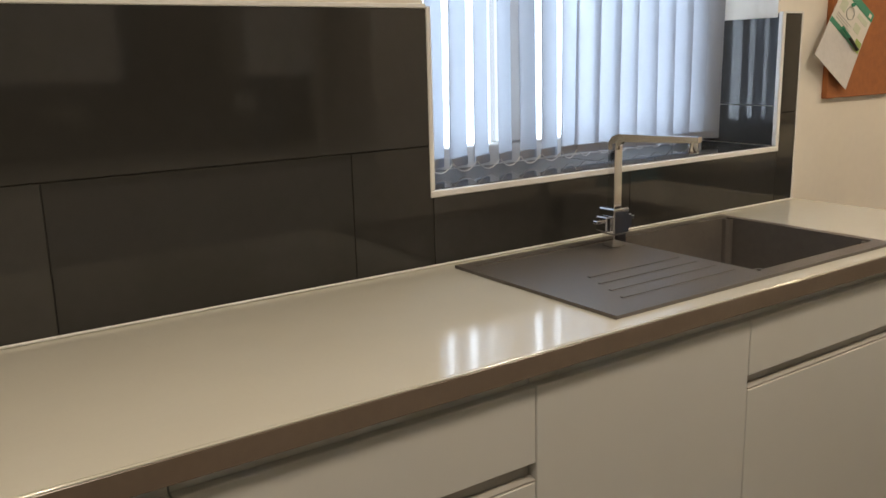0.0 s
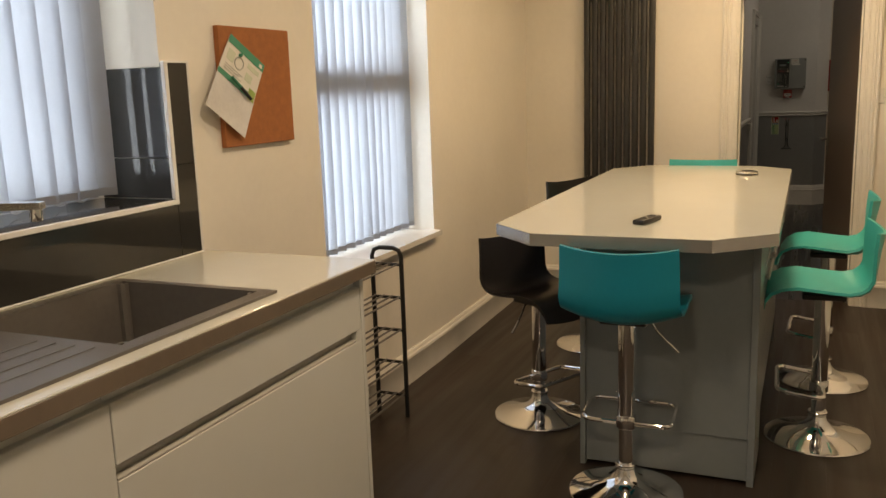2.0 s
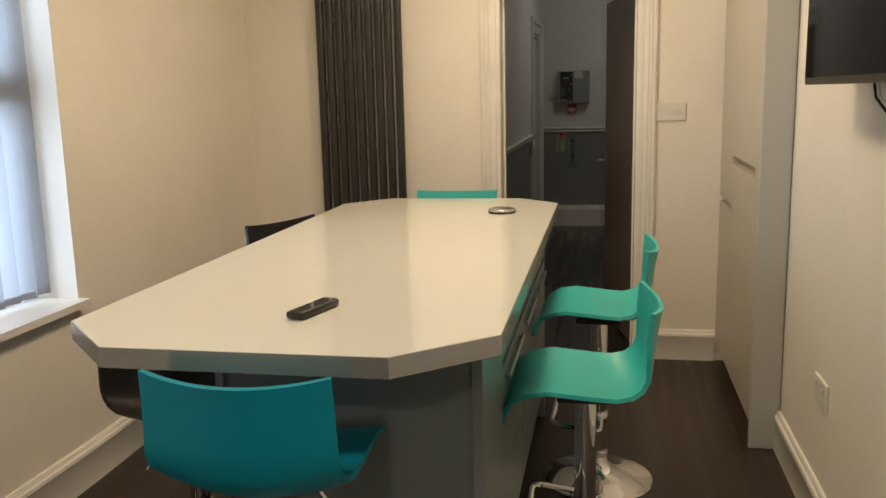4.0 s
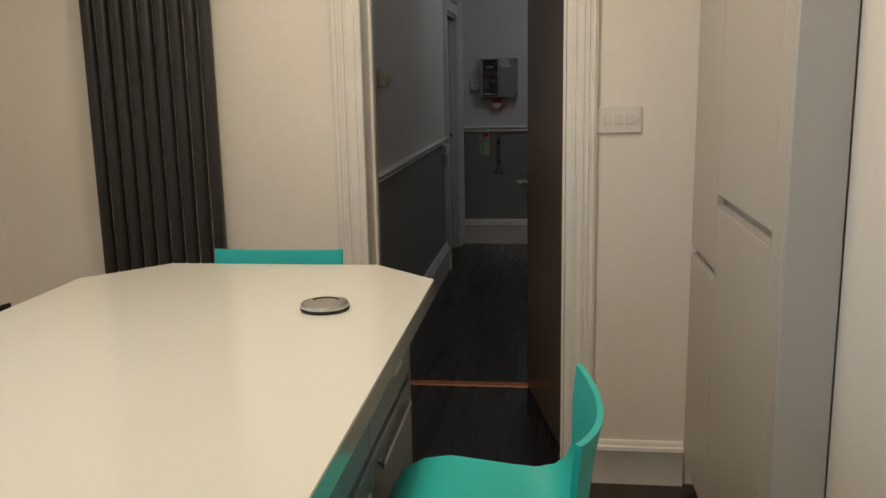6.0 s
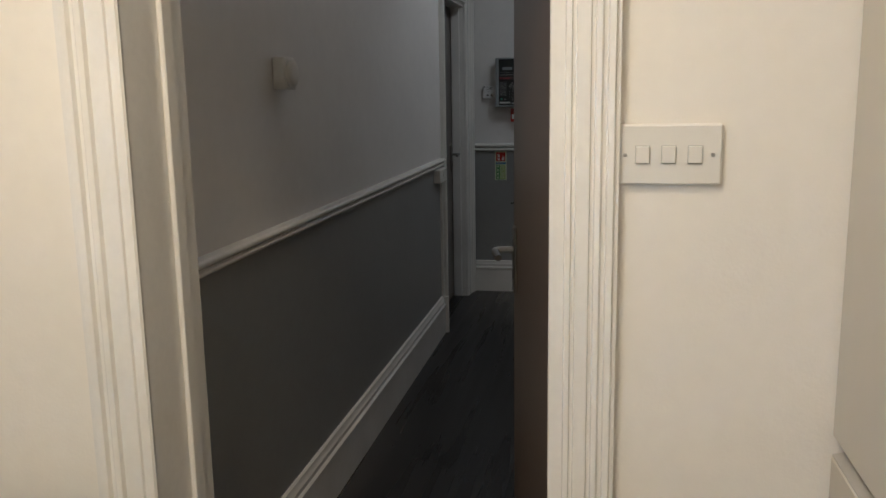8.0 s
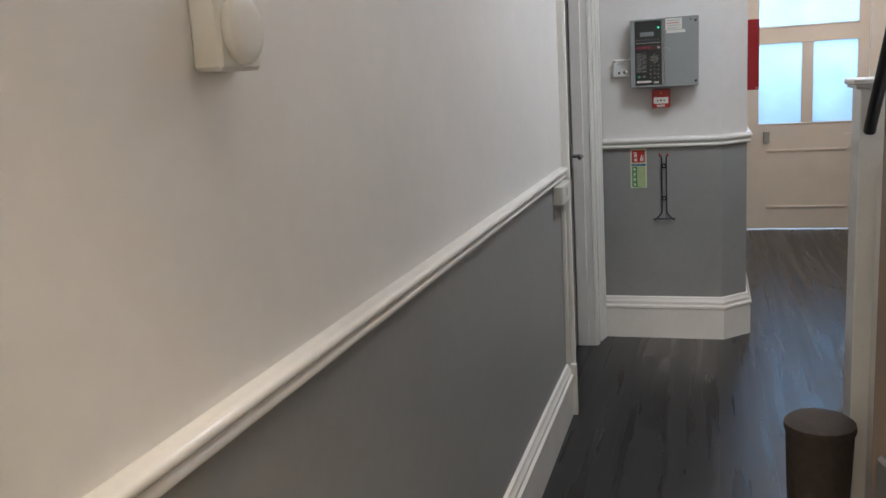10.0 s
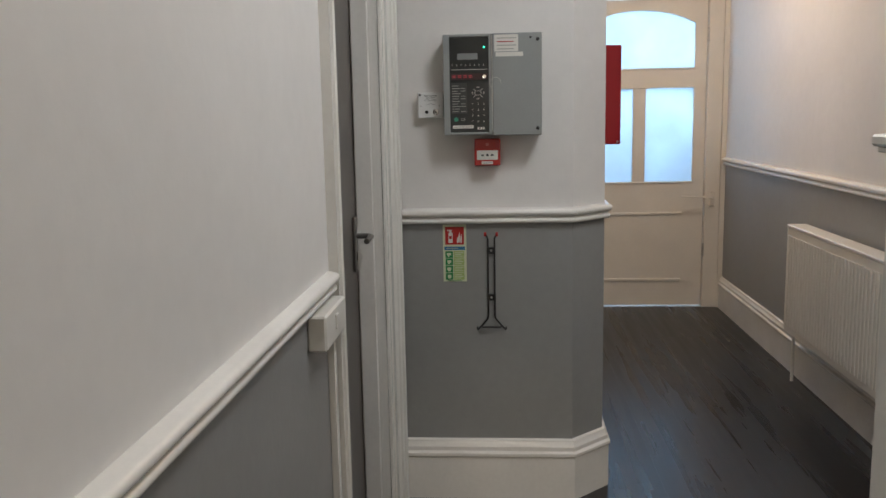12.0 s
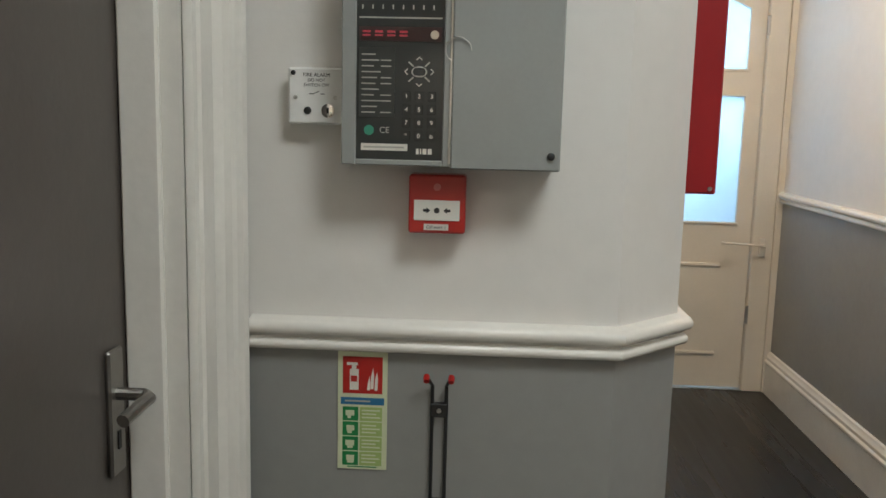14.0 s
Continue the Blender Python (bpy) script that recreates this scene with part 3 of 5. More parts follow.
def window(n, w, yf, label, transom):
    x0, x1, z0, z1 = w
    ob = thing("window_%d" % n, label, "window", ((x0 + x1) / 2, yf, z0), kind="structure")
    f = bmesh.new()
    # right stile of the untransomed window widened, unseen, to keep light off the reveal
    st = 0.06 if transom else 0.15
    bx(f, x0, yf, z0, x0 + 0.06, yf + 0.06, z1, b=0.004)
    bx(f, x1 - st, yf, z0, x1, yf + 0.06, z1, b=0.004)
    bx(f, x0 + 0.06, yf, z0, x1 - st, yf + 0.06, z0 + 0.06, b=0.004)
    bx(f, x0 + 0.06, yf, z1 - 0.06, x1 - st, yf + 0.06, z1, b=0.004)
    part("window_frame", f, UPVC, ob)
    if transom:
        part("transom", B(x0 + 0.002, yf - 0.032, transom - 0.06, x1 - 0.002, yf + 0.05, transom + 0.06, b=0.004), UPVC, ob)
        spans = [(z0 + 0.06, transom - 0.06), (transom + 0.06, z1 - 0.06)]
        p = [(x0 + 0.06, x1 - 0.06, a, b) for a, b in spans]
    else:
        xm = x0 + 0.36 * (x1 - x0)
        part("mullion", B(xm - 0.04, yf - 0.004, z0 + 0.06, xm + 0.04, yf + 0.056, z1 - 0.06, b=0.004), UPVC, ob)
        p = [(x0 + 0.06, xm - 0.04, z0 + 0.06, z1 - 0.06), (xm + 0.04, x1 - st, z0 + 0.06, z1 - 0.06)]
    for a, b, c, d in p:
        g = part("pane", B(a - 0.005, yf + 0.025, c - 0.005, b + 0.005, yf + 0.029, d + 0.005), GLASS, ob)
        g.visible_shadow = False
    return ob


window(1, W1, 1.905, "white framed kitchen window behind a vertical blind", 0)
window(2, W2, 1.835, "tall white sash window behind a vertical blind", 1.41)
single("window_sill", prism(bmesh.new(), [(3.18, 1.612), (4.315, 1.612), (4.315, YW), (4.299, YW), (4.299, 1.904), (3.266, 1.904), (3.266, YW), (3.18, YW)], 0.655, 0.680), GLOSS_WHITE, "white gloss painted window board", "window sill", kind="structure")


def blind(name, x0, x1, y, z0, z1, pitch, turn, label, seed):
    """Vertical blind: cloth slats with curved section on a head rail, weights and link chain at the foot."""
    rnd = random.Random(seed)
    ob = thing(name, label, "blind", ((x0 + x1) / 2, y, z1))
    part("head_rail", B(x0, y - 0.02, z1, x1, y + 0.02, z1 + 0.035, b=0.003), UPVC, ob)
    n = int((x1 - x0) / pitch)
    ends = []
    for i in range(n):
        cx = x0 + pitch * (i + 0.5)
        f_ = min(1.0, max(0.0, (i / n - 0.38) / 0.20))
        a = radians(turn[0] + (turn[1] - turn[0]) * f_ + rnd.uniform(-7, 7))
        w = 0.089
        bm = bmesh.new()
        cols = []
        for k in range(7):
            u = (k / 6 - 0.5) * w
            bow = 0.010 * (1 - (2 * k / 6 - 1) ** 2)
            dx, dy = u * math.cos(a) - bow * math.sin(a), u * math.sin(a) + bow * math.cos(a)
            col = []
            for j in range(7):
                f = j / 6
                sway = 0.006 * math.sin(f * 2.2 + i) * f
                col.append(bm.verts.new((cx + dx + sway, y + dy, z1 + (z0 - z1) * f)))
            cols.append(col)
        for k in range(6):
            for j in range(6):
                bm.faces.new((cols[k][j], cols[k + 1][j], cols[k + 1][j + 1], cols[k][j + 1]))
        s = part("slat", bm, BLIND, ob)
        part("weight", B(cx - 0.040, y - 0.0015, z0 + 0.002, cx + 0.040, y + 0.0015, z0 + 0.024, b=0.0008, m=Matrix.Translation((cx, y, 0)) @ Matrix.Rotation(a, 4, "Z") @ Matrix.Translation((-cx, -y, 0))), BLIND, s)
        ends.append((cx - 0.038 * math.cos(a), y - 0.038 * math.sin(a), cx + 0.038 * math.cos(a), y + 0.038 * math.sin(a)))
    for p, q in zip(ends, ends[1:]):
        a0, b0 = Vector((p[0], p[1], z0 + 0.012)), Vector((q[0], q[1], z0 + 0.012))
        pts = [a0.lerp(b0, k / 6) - Vector((0, 0, 0.022 * (1 - (2 * k / 6 - 1) ** 2))) for k in range(7)]
        part("chain", tube(bmesh.new(), pts, 0.0016, 5), CHAIN, ob)
    return ob


blind("vertical_blind", 1.188, 2.380, 1.815, 1.102, 2.08, 0.0737, (27, -18), "white cloth vertical blind with link chain, half closed", 3)
blind("vertical_blind", 3.30, 4.297, 1.775, 0.700, 2.20, 0.0766, (-32, -26), "white cloth vertical blind over tall window", 5)
# what stands outside: pale brick yard wall
single("backdrop_yard_wall", B(-6, 5.0, -0.2, 12, 5.3, 3.4), BRICK_FAR, "pale brick yard wall outside the windows", "wall", kind="structure")
single("ground", B(-300, -300, -0.45, 300, 300, -0.2), BRICK_FAR, "pale paved ground outside", "ground", kind="structure")

# ---- tiles on the window wall ----
tiles = thing("tiled_splashback", "large dark brown gloss wall tiles with thin joints", "tiles", (0.5, YW, 0.91), kind="structure")
part("backing", B(-1.7, YT + 0.004, 0.905, W1[0], YW - 0.0005, 1.474), GROUT, tiles)
part("backing", B(W1[0], YT + 0.004, 0.905, W1[1], YW - 0.0005, W1[2]), GROUT, tiles)
part("backing", B(W1[1], YT + 0.004, 0.905, 2.512, YW - 0.0005, 1.474), GROUT, tiles)


def tile(x0, x1, z0, z1):
    if x1 - x0 > 0.01 and z1 - z0 > 0.01:
        part("tile", B(x0 + 0.0008, YT, z0 + 0.0008, x1 - 0.0008, YT + 0.006, z1 - 0.0008, b=0.0008), TILE, tiles)


TJ = 1.183
xs = [0.963 - 0.594 * k for k in range(5, -1, -1)]
for a, b in zip([-1.7] + xs, xs + [W1[0]]):
    tile(max(a, -1.7), b, 0.912, TJ)
tile(W1[0], 1.79, 0.912, W1[2] - 0.002)
tile(1.79, W1[1], 0.912, W1[2] - 0.002)
tile(W1[1], 2.513, 0.912, TJ)
tile(W1[1], 2.513, TJ, 1.474)
xs = [-0.025 - 1.19 * k for k in range(1, -1, -1)]
for a, b in zip([-1.7] + xs, xs + [W1[0]]):
    tile(max(a, -1.7), b, TJ, 1.474)
# reveal and sill of the recess
part("sill_tile", B(W1[0] + 0.001, YT + 0.012, W1[2] - 0.004, 1.79, 1.904, W1[2] + 0.004, b=0.0012), TILE, tiles)
part("sill_tile", B(1.792, YT + 0.012, W1[2] - 0.004, W1[1] - 0.009, 1.904, W1[2] + 0.004, b=0.0012), TILE, tiles)
for z0, z1 in ((W1[2] + 0.006, TJ + 0.02), (TJ + 0.022, 1.462)):
    part("reveal_tile", B(W1[1] - 0.008, YT + 0.012, z0, W1[1] + 0.0005, 1.904, z1, b=0.0012), TILE, tiles)
    part("reveal_tile", B(W1[0] - 0.0005, YT + 0.012, z0, W1[0] + 0.008, 1.904, z1, b=0.0012), TILE, tiles)
tr = thing("tile_trim", "white corner trim along the tile edges", "trim", (1.8, YT, 1.08), kind="structure")
part("strip", B(W1[0] - 0.008, YT - 0.003, W1[2] - 0.012, W1[1] + 0.006, YT + 0.012, W1[2] + 0.003, b=0.002), TRIM, tr)
part("strip", B(W1[0] - 0.008, YT - 0.003, W1[2] + 0.003, W1[0] + 0.004, YT + 0.012, 1.478, b=0.002), TRIM, tr)
part("strip", B(W1[1] - 0.010, YT - 0.003, W1[2] + 0.003, W1[1] + 0.006, YT + 0.012, 1.478, b=0.002), TRIM, tr)
part("strip", B(-1.7, YT - 0.003, 1.474, W1[0] - 0.008, YW, 1.484, b=0.002), TRIM, tr)
part("strip", B(W1[1] + 0.006, YT - 0.001, 1.473, 2.521, YW, 1.479, b=0.001), TRIM, tr)
part("strip", B(2.513, YT - 0.001, 0.912, 2.521, YW, 1.473, b=0.001), TRIM, tr)

# ---- kitchen units ----
YF = 1.075                      # unit fronts
UX = [-0.805, -0.209, 0.387, 0.985, 1.553, 2.485]


def front(parent, x0, x1, z0, z1, name="door"):
    return part(name, B(x0 + 0.0015, YF, z0 + 0.0015, x1 - 0.0015, YF + 0.019, z1 - 0.0015, b=0.0015), UNIT, parent)


def channel(parent, x0, x1, z0, z1):
    """Finger groove cut between two fronts: a recessed back and a sloped lower lip."""
    part("handle", bx(prism(bmesh.new(), [(YF + 0.001, z0), (YF + 0.001, z0 + 0.003), (YF + 0.016, z0 + 0.007), (YF + 0.018, z0)], x0 + 0.002, x1 - 0.002, "x"), x0 + 0.002, YF + 0.018, z0, x1 - 0.002, YF + 0.0185, z1), UNIT_IN, parent, "recessed finger groove")


for i in range(5):
    a, b = UX[i], UX[i + 1]
    kind_ = "drawers" if i == 2 else ("sink" if i == 4 else "door")
    u = thing("base_cabinet", {"drawers": "cream satin handleless kitchen drawer unit", "sink": "cream satin handleless unit below the sink", "door": "cream satin plain door kitchen unit"}[kind_], "cabinet", ((a + b) / 2, 1.35, 0.15), group="kitchen base units")
    c = bmesh.new()
    bx(c, a + 0.001, YF + 0.02, 0.15, b - 0.001, YW - 0.03, 0.68)
    bx(c, a + 0.001, YF + 0.02, 0.68, b - 0.001, YF + 0.035, 0.865)
    bx(c, a + 0.001, YF + 0.035, 0.68, a + 0.017, YW - 0.03, 0.865)
    bx(c, b - 0.017, YF + 0.035, 0.68, b - 0.001, YW - 0.03, 0.865)
    part("body", c, UNIT, u)
    if kind_ == "drawers":
        front(u, a, b, 0.704, 0.843, "drawer_front")
        channel(u, a, b, 0.672, 0.704)
        front(u, a, b, 0.445, 0.672, "drawer_front")
        channel(u, a, b, 0.412, 0.445)
        front(u, a, b, 0.152, 0.412, "drawer_front")
    elif kind_ == "sink":
        bm = bmesh.new()
        bx(bm, a + 0.0015, YF, 0.722, b - 0.0015, YF + 0.019, 0.8415, b=0.0015)
        part("drawer_front", bm, UNIT, u)
        channel(u, a, b - 0.03, 0.692, 0.722)
        part("edge", B(b - 0.030, YF, 0.692, b - 0.0015, YF + 0.018, 0.722), UNIT, u)
        front(u, a, b, 0.152, 0.692)
    else:
        front(u, a, b, 0.152, 0.843)
    part("plinth", B(a, YF + 0.06, 0.0, b, YF + 0.076, 0.15), PLINTH, u)
single("end_panel", B(2.486, YF, 0.0, 2.506, YW - 0.001, 0.866, b=0.0015), UNIT, "cream satin end panel of the units", "panel")
# continuous worktop with the cut-out for the sink
SX0, SX1, SY0, SY1 = 1.189, 2.120, 1.095, 1.588
wt = thing("worktop", "cream speckled gloss worktop with taupe front edge", "worktop", (0.4, 1.35, 0.87))
for x0, x1, y0, y1 in ((-1.699, SX0 + 0.02, 1.058, YT - 0.001), (SX1 - 0.02, 2.538, 1.058, YT - 0.001), (SX0 + 0.02, SX1 - 0.02, 1.058, SY0 + 0.02), (SX0 + 0.02, SX1 - 0.02, SY1 - 0.02, YT - 0.001)):
    part("slab", B(x0, y0, 0.871, x1, y1, 0.910), QUARTZ, wt)
part("front_edge", B(-1.699, 1.052, 0.871, 2.538, 1.0575, 0.9065, b=0.001), WT_EDGE, wt, "taupe front edge")
part("end_edge", B(2.5385, 1.052, 0.871, 2.544, YW - 0.002, 0.9065, b=0.001), WT_EDGE, wt, "taupe end edge")
part("lip", B(-1.699, 1.0525, 0.9067, 2.5435, 1.0578, 0.9098, b=0.0008), QUARTZ, wt)
part("lip", B(2.5382, 1.0578, 0.9067, 2.5435, YW - 0.002, 0.9098, b=0.0008), QUARTZ, wt)
part("back_strip", B(2.521, YT - 0.001, 0.871, 2.538, YW - 0.002, 0.910), QUARTZ, wt)
part("bead", B(-1.699, YT - 0.006, 0.9105, 2.52, YT - 0.0005, 0.916, b=0.002), TRIM, wt, "white sealant bead")

# sink
sk = thing("kitchen_sink", "dark grey composite sink with drainer, inset in the worktop", "sink", ((SX0 + SX1) / 2, 1.34, 0.91))
BX0, BX1, BY0, BY1 = 1.66, 2.095, 1.135, 1.55      # bowl
r = bmesh.new()
ZR = 0.917
for x0, x1, y0, y1 in ((SX0, BX0, SY0, SY0 + 0.035), (SX0, BX0, SY1 - 0.03, SY1), (BX0, SX1, SY0, BY0), (BX0, SX1, BY1, SY1), (BX1, SX1, BY0, BY1)):
    bx(r, x0, y0, 0.9102, x1, y1, ZR)
bx(r, SX0, SY0 + 0.035, 0.9102, SX0 + 0.03, SY1 - 0.03, ZR)
part("rim", r, SINK, sk)
d = bmesh.new()
bx(d, SX0 + 0.03, SY0 + 0.035, 0.905, BX0, SY1 - 0.03, 0.9135)
part("drainer", d, SINK, sk)
for k in range(4):
    y = 1.175 + 0.05 * k
    part("drainer_rib", B(SX0 + 0.10 + 0.02 * k, y, 0.9135, BX0 - 0.03, y + 0.008, 0.9155, b=0.0008), SINK, sk)
    part("drainer_groove", B(SX0 + 0.10 + 0.02 * k, y - 0.005, 0.9132, BX0 - 0.03, y - 0.001, 0.9138), SINK, sk)
bw = bmesh.new()
tz = 0.74
outer = [(BX0, BY0), (BX1, BY0), (BX1, BY1), (BX0, BY1)]
inn = [(BX0 + 0.018, BY0 + 0.012), (BX1 - 0.012, BY0 + 0.012), (BX1 - 0.012, BY1 - 0.012), (BX0 + 0.018, BY1 - 0.012)]
va = [bw.verts.new((x, y, 0.914)) for x, y in outer]
vb = [bw.verts.new((x, y, tz)) for x, y in inn]
for k in range(4):
    bw.faces.new((va[k], va[(k + 1) % 4], vb[(k + 1) % 4], vb[k]))
bw.faces.new(vb)
bmesh.ops.bevel(bw, geom=[e for e in bw.edges if not all(v in va for v in e.verts)], offset=0.02, segments=3, affect="EDGES")
bmesh.ops.solidify(bw, geom=bw.faces[:], thickness=0.006)
part("bowl", bw, SINK, sk)
part("waste", lathe(bmesh.new(), [(0.045, tz + 0.001), (0.045, tz + 0.004), (0.036, tz + 0.005), (0.03, tz + 0.002)], 1.88, 1.345), CHROME, sk, "chrome waste")

# tap
TX, TY = 1.598, 1.500
tp = thing("mixer_tap", "square chrome kitchen mixer tap standing on the sink", "tap", (TX, TY, ZR))
part("body", bx(bx(bmesh.new(), TX - 0.021, TY - 0.021, ZR, TX + 0.021, TY + 0.021, 0.950, b=0.002), TX - 0.026, TY - 0.026, 0.950, TX + 0.026, TY + 0.026, 1.012, b=0.003), CHROME, tp)
for s in (-1, 1):
    part("handle", B(TX + s * 0.026, TY - 0.018, 0.958, TX + s * 0.044, TY + 0.018, 0.994, b=0.003), CHROME, tp)
    part("lever", B(TX + s * 0.040, TY - 0.008, 0.978, TX + s * 0.064, TY + 0.008, 0.986, b=0.002), CHROME, tp)
sp = bmesh.new()
bx(sp, TX - 0.0125, TY - 0.0125, 1.011, TX + 0.0125, TY + 0.0125, 1.165, b=0.002)
part("riser", sp, CHROME, tp)
ex, ey = 1.668, 1.312
dirv = Vector((ex - TX, ey - TY, 0))
L = dirv.length
m = Matrix.Translation((TX, TY, 0)) @ Matrix.Rotation(math.atan2(dirv.y, dirv.x), 4, "Z")
sp = prism(bmesh.new(), [(-0.0125, 1.150), (0.0125, 1.150), (0.0125, 1.160), (0.022, 1.169), (L, 1.172), (L, 1.185), (0.012, 1.187), (-0.004, 1.181), (-0.0125, 1.168)], -0.0125, 0.0125, "y")
sp.transform(m)
part("spout", sp, CHROME, tp)
part("nozzle", lathe(bmesh.new(), [(0.011, 1.148), (0.012, 1.150), (0.012, 1.173)], ex - 0.014 * dirv.x / L, ey - 0.014 * dirv.y / L, 16), CHROME, tp)

# corkboard with leaflet and pen
cb = thing("corkboard", "square brown cork notice board on the wall", "noticeboard", (2.87, YW, 1.213))
part("board", B(2.676, 1.632, 1.213, 3.064, YW, 1.590, b=0.002), CORK, cb)
part("leaflet_pin", lathe(bmesh.new(), [(0.006, 0), (0.006, 0.006), (0.003, 0.010)], 0, 0, 10, m=pose(2.765, 1.622, 1.50, 90)), PRINT_GREEN, cb)
lf_ = thing("leaflet", "white and green printed leaflet pinned askew to the cork board", "leaflet", (2.70, 1.624, 1.40))
pa, pb, pc, pd = Vector((2.730, 0, 1.566)), Vector((2.900, 0, 1.469)), Vector((2.746, 0, 1.239)), Vector((2.566, 0, 1.352))


def on_leaf(u, v, y):
    """A place on the leaflet: u across, v down."""
    p = pa.lerp(pb, u).lerp(pd.lerp(pc, u), v)
    return (p.x, y, p.z)


def leaf_patch(name, u0, u1, v0, v1, material, lift, curl=0.0):
    bm = bmesh.new()
    n = 6
    g = [[bm.verts.new(on_leaf(u0 + (u1 - u0) * i / n, v0 + (v1 - v0) * j / n, 1.626 - lift - 0.012 * (v0 + (v1 - v0) * j / n) ** 2 - curl)) for j in range(n + 1)] for i in range(n + 1)]
    for i in range(n):
        for j in range(n):
            bm.faces.new((g[i][j], g[i + 1][j], g[i + 1][j + 1], g[i][j + 1]))
    bmesh.ops.recalc_face_normals(bm, faces=bm.faces[:])
    bmesh.ops.solidify(bm, geom=bm.faces[:], thickness=0.0006)
    return part(name, bm, material, lf_)


leaf_patch("sheet", 0, 1, 0, 1, PAPER, 0.0)
leaf_patch("header", 0.0, 1.0, 0.0, 0.10, PRINT_GREEN, 0.0015)
leaf_patch("band", 0.0, 0.80, 0.46, 0.53, PRINT_GREEN, 0.0015)
leaf_patch("lower_panel", 0.0, 1.0, 0.53, 1.0, PRINT_PALE, 0.0012)
leaf_patch("print_block", 0.60, 0.92, 0.14, 0.20, PRINT_LEAF, 0.0014)
leaf_patch("print_block", 0.08, 0.26, 0.16, 0.30, PRINT_LEAF, 0.0014)
leaf_patch("print_block", 0.62, 0.80, 0.26, 0.36, PRINT_LEAF, 0.0014)
for k in range(3):
    leaf_patch("print_line", 0.10, 0.56 - 0.08 * (k % 2), 0.35 + 0.032 * k, 0.362 + 0.032 * k, PRINT_LINE, 0.0014)
leaf_patch("print_line", 0.86, 0.94, 0.03, 0.075, PAPER, 0.0024)
leaf_patch("badge", 0.80, 0.98, 0.40, 0.54, PRINT_LIME, 0.0015)
ring = [(0.40 + 0.11 * math.cos(a), 0.24 + 0.075 * math.sin(a)) for a in [2 * math.pi * k / 18 for k in range(18)]]
part("emblem", tube(bmesh.new(), [on_leaf(u, v, 1.6235) for u, v in ring], 0.0016, 5, True), PRINT_GREY, lf_)
pen = thing("pen", "black pen with green barrel clipped to the leaflet", "pen", (2.70, 1.61, 1.38))
p0, p1, p2 = Vector(on_leaf(0.30, 0.48, 1.612)), Vector(on_leaf(0.55, 0.50, 1.612)), Vector(on_leaf(0.86, 0.53, 1.612))
part("barrel", tube(bmesh.new(), [p0, p1], 0.0045, 10), PRINT_GREEN, pen)
part("cap", tube(bmesh.new(), [p1, p2], 0.0055, 10), BLACK, pen)

# sockets and switches


def plate(name, label, cx, cz, w, h, wall_axis, at0, out, rockers, group=""):
    """White accessory plate on a wall; rockers: (u, v, w, h) pieces standing proud."""
    ob = thing(name, label, "switch" if "switch" in name else "socket", (at0, cx, cz) if wall_axis == "x" else (cx, at0, cz), group=group)
    def pc(u0, v0, u1, v1, d0, d1, b):
        if wall_axis == "x":
            return B(at0 + out * d0, cx + u0, cz + v0, at0 + out * d1, cx + u1, cz + v1, b=b)
        return B(cx + u0, at0 + out * d0, cz + v0, cx + u1, at0 + out * d1, cz + v1, b=b)
    part("plate", pc(-w / 2, -h / 2, w / 2, h / 2, 0, 0.009, 0.003), PLATE, ob)
    for u, v, rw, rh in rockers:
        if rw > 0.006:
            # grey sheet round the rocker stands in for the shade in its gap
            part("rocker_gap_shade", pc(u - rw / 2 - 0.0008, v - rh / 2 - 0.0008, u + rw / 2 + 0.0008, v + rh / 2 + 0.0008, 0.0088, 0.0096, 0.0), PRINT_GREY, ob)
        part("rocker" if rw > 0.005 else "screw", pc(u - rw / 2, v - rh / 2, u + rw / 2, v + rh / 2, 0.009, 0.0125, 0.001), PLATE if rw > 0.006 else BRUSHED, ob)
    return ob


plate("light_switch", "white three gang light switch plate by the door", -0.481, 1.252, 0.146, 0.086, "x", XF, -1, [(-0.036, 0, 0.019, 0.024), (0.0, 0, 0.019, 0.024), (0.036, 0, 0.019, 0.024), (0.060, 0, 0.005, 0.005), (-0.060, 0, 0.005, 0.005)])
plate("wall_socket", "white double wall socket above the skirting", 5.10, 0.435, 0.146, 0.086, "y", 1.672, -1, [(-0.045, 0.02, 0.012, 0.018), (0.045, 0.02, 0.012, 0.018)])
plate("wall_socket", "white double wall socket on the cream wall", 4.31, 0.44, 0.146, 0.09, "y", YR, 1, [(-0.045, 0.02, 0.012, 0.018), (0.045, 0.02, 0.012, 0.018)])

# shoe rack
rk = thing("shoe_rack", "black metal five tier shoe rack with wire shelves", "shoe rack", (3.1, 1.37, 0))
RX0, RX1, RY0, RY1, RZ = 2.62, 3.545, 1.468, 1.602, 0.735
for x in (RX0, RX1):
    pts = [(x, RY0, 0.004), (x, RY0, RZ - 0.035), (x, RY0 + 0.010, RZ - 0.010), (x, RY0 + 0.035, RZ), (x, RY1 - 0.035, RZ), (x, RY1 - 0.010, RZ - 0.010), (x, RY1, RZ - 0.035), (x, RY1, 0.004)]
    part("end_frame", tube(bmesh.new(), pts, 0.0095, 10), BLACK_METAL, rk)
    for z in (0.10, 0.245, 0.385, 0.525, 0.665):
        part("crossbar", tube(bmesh.new(), [(x, RY0, z), (x, RY1, z)], 0.0065, 8), BLACK_METAL, rk)
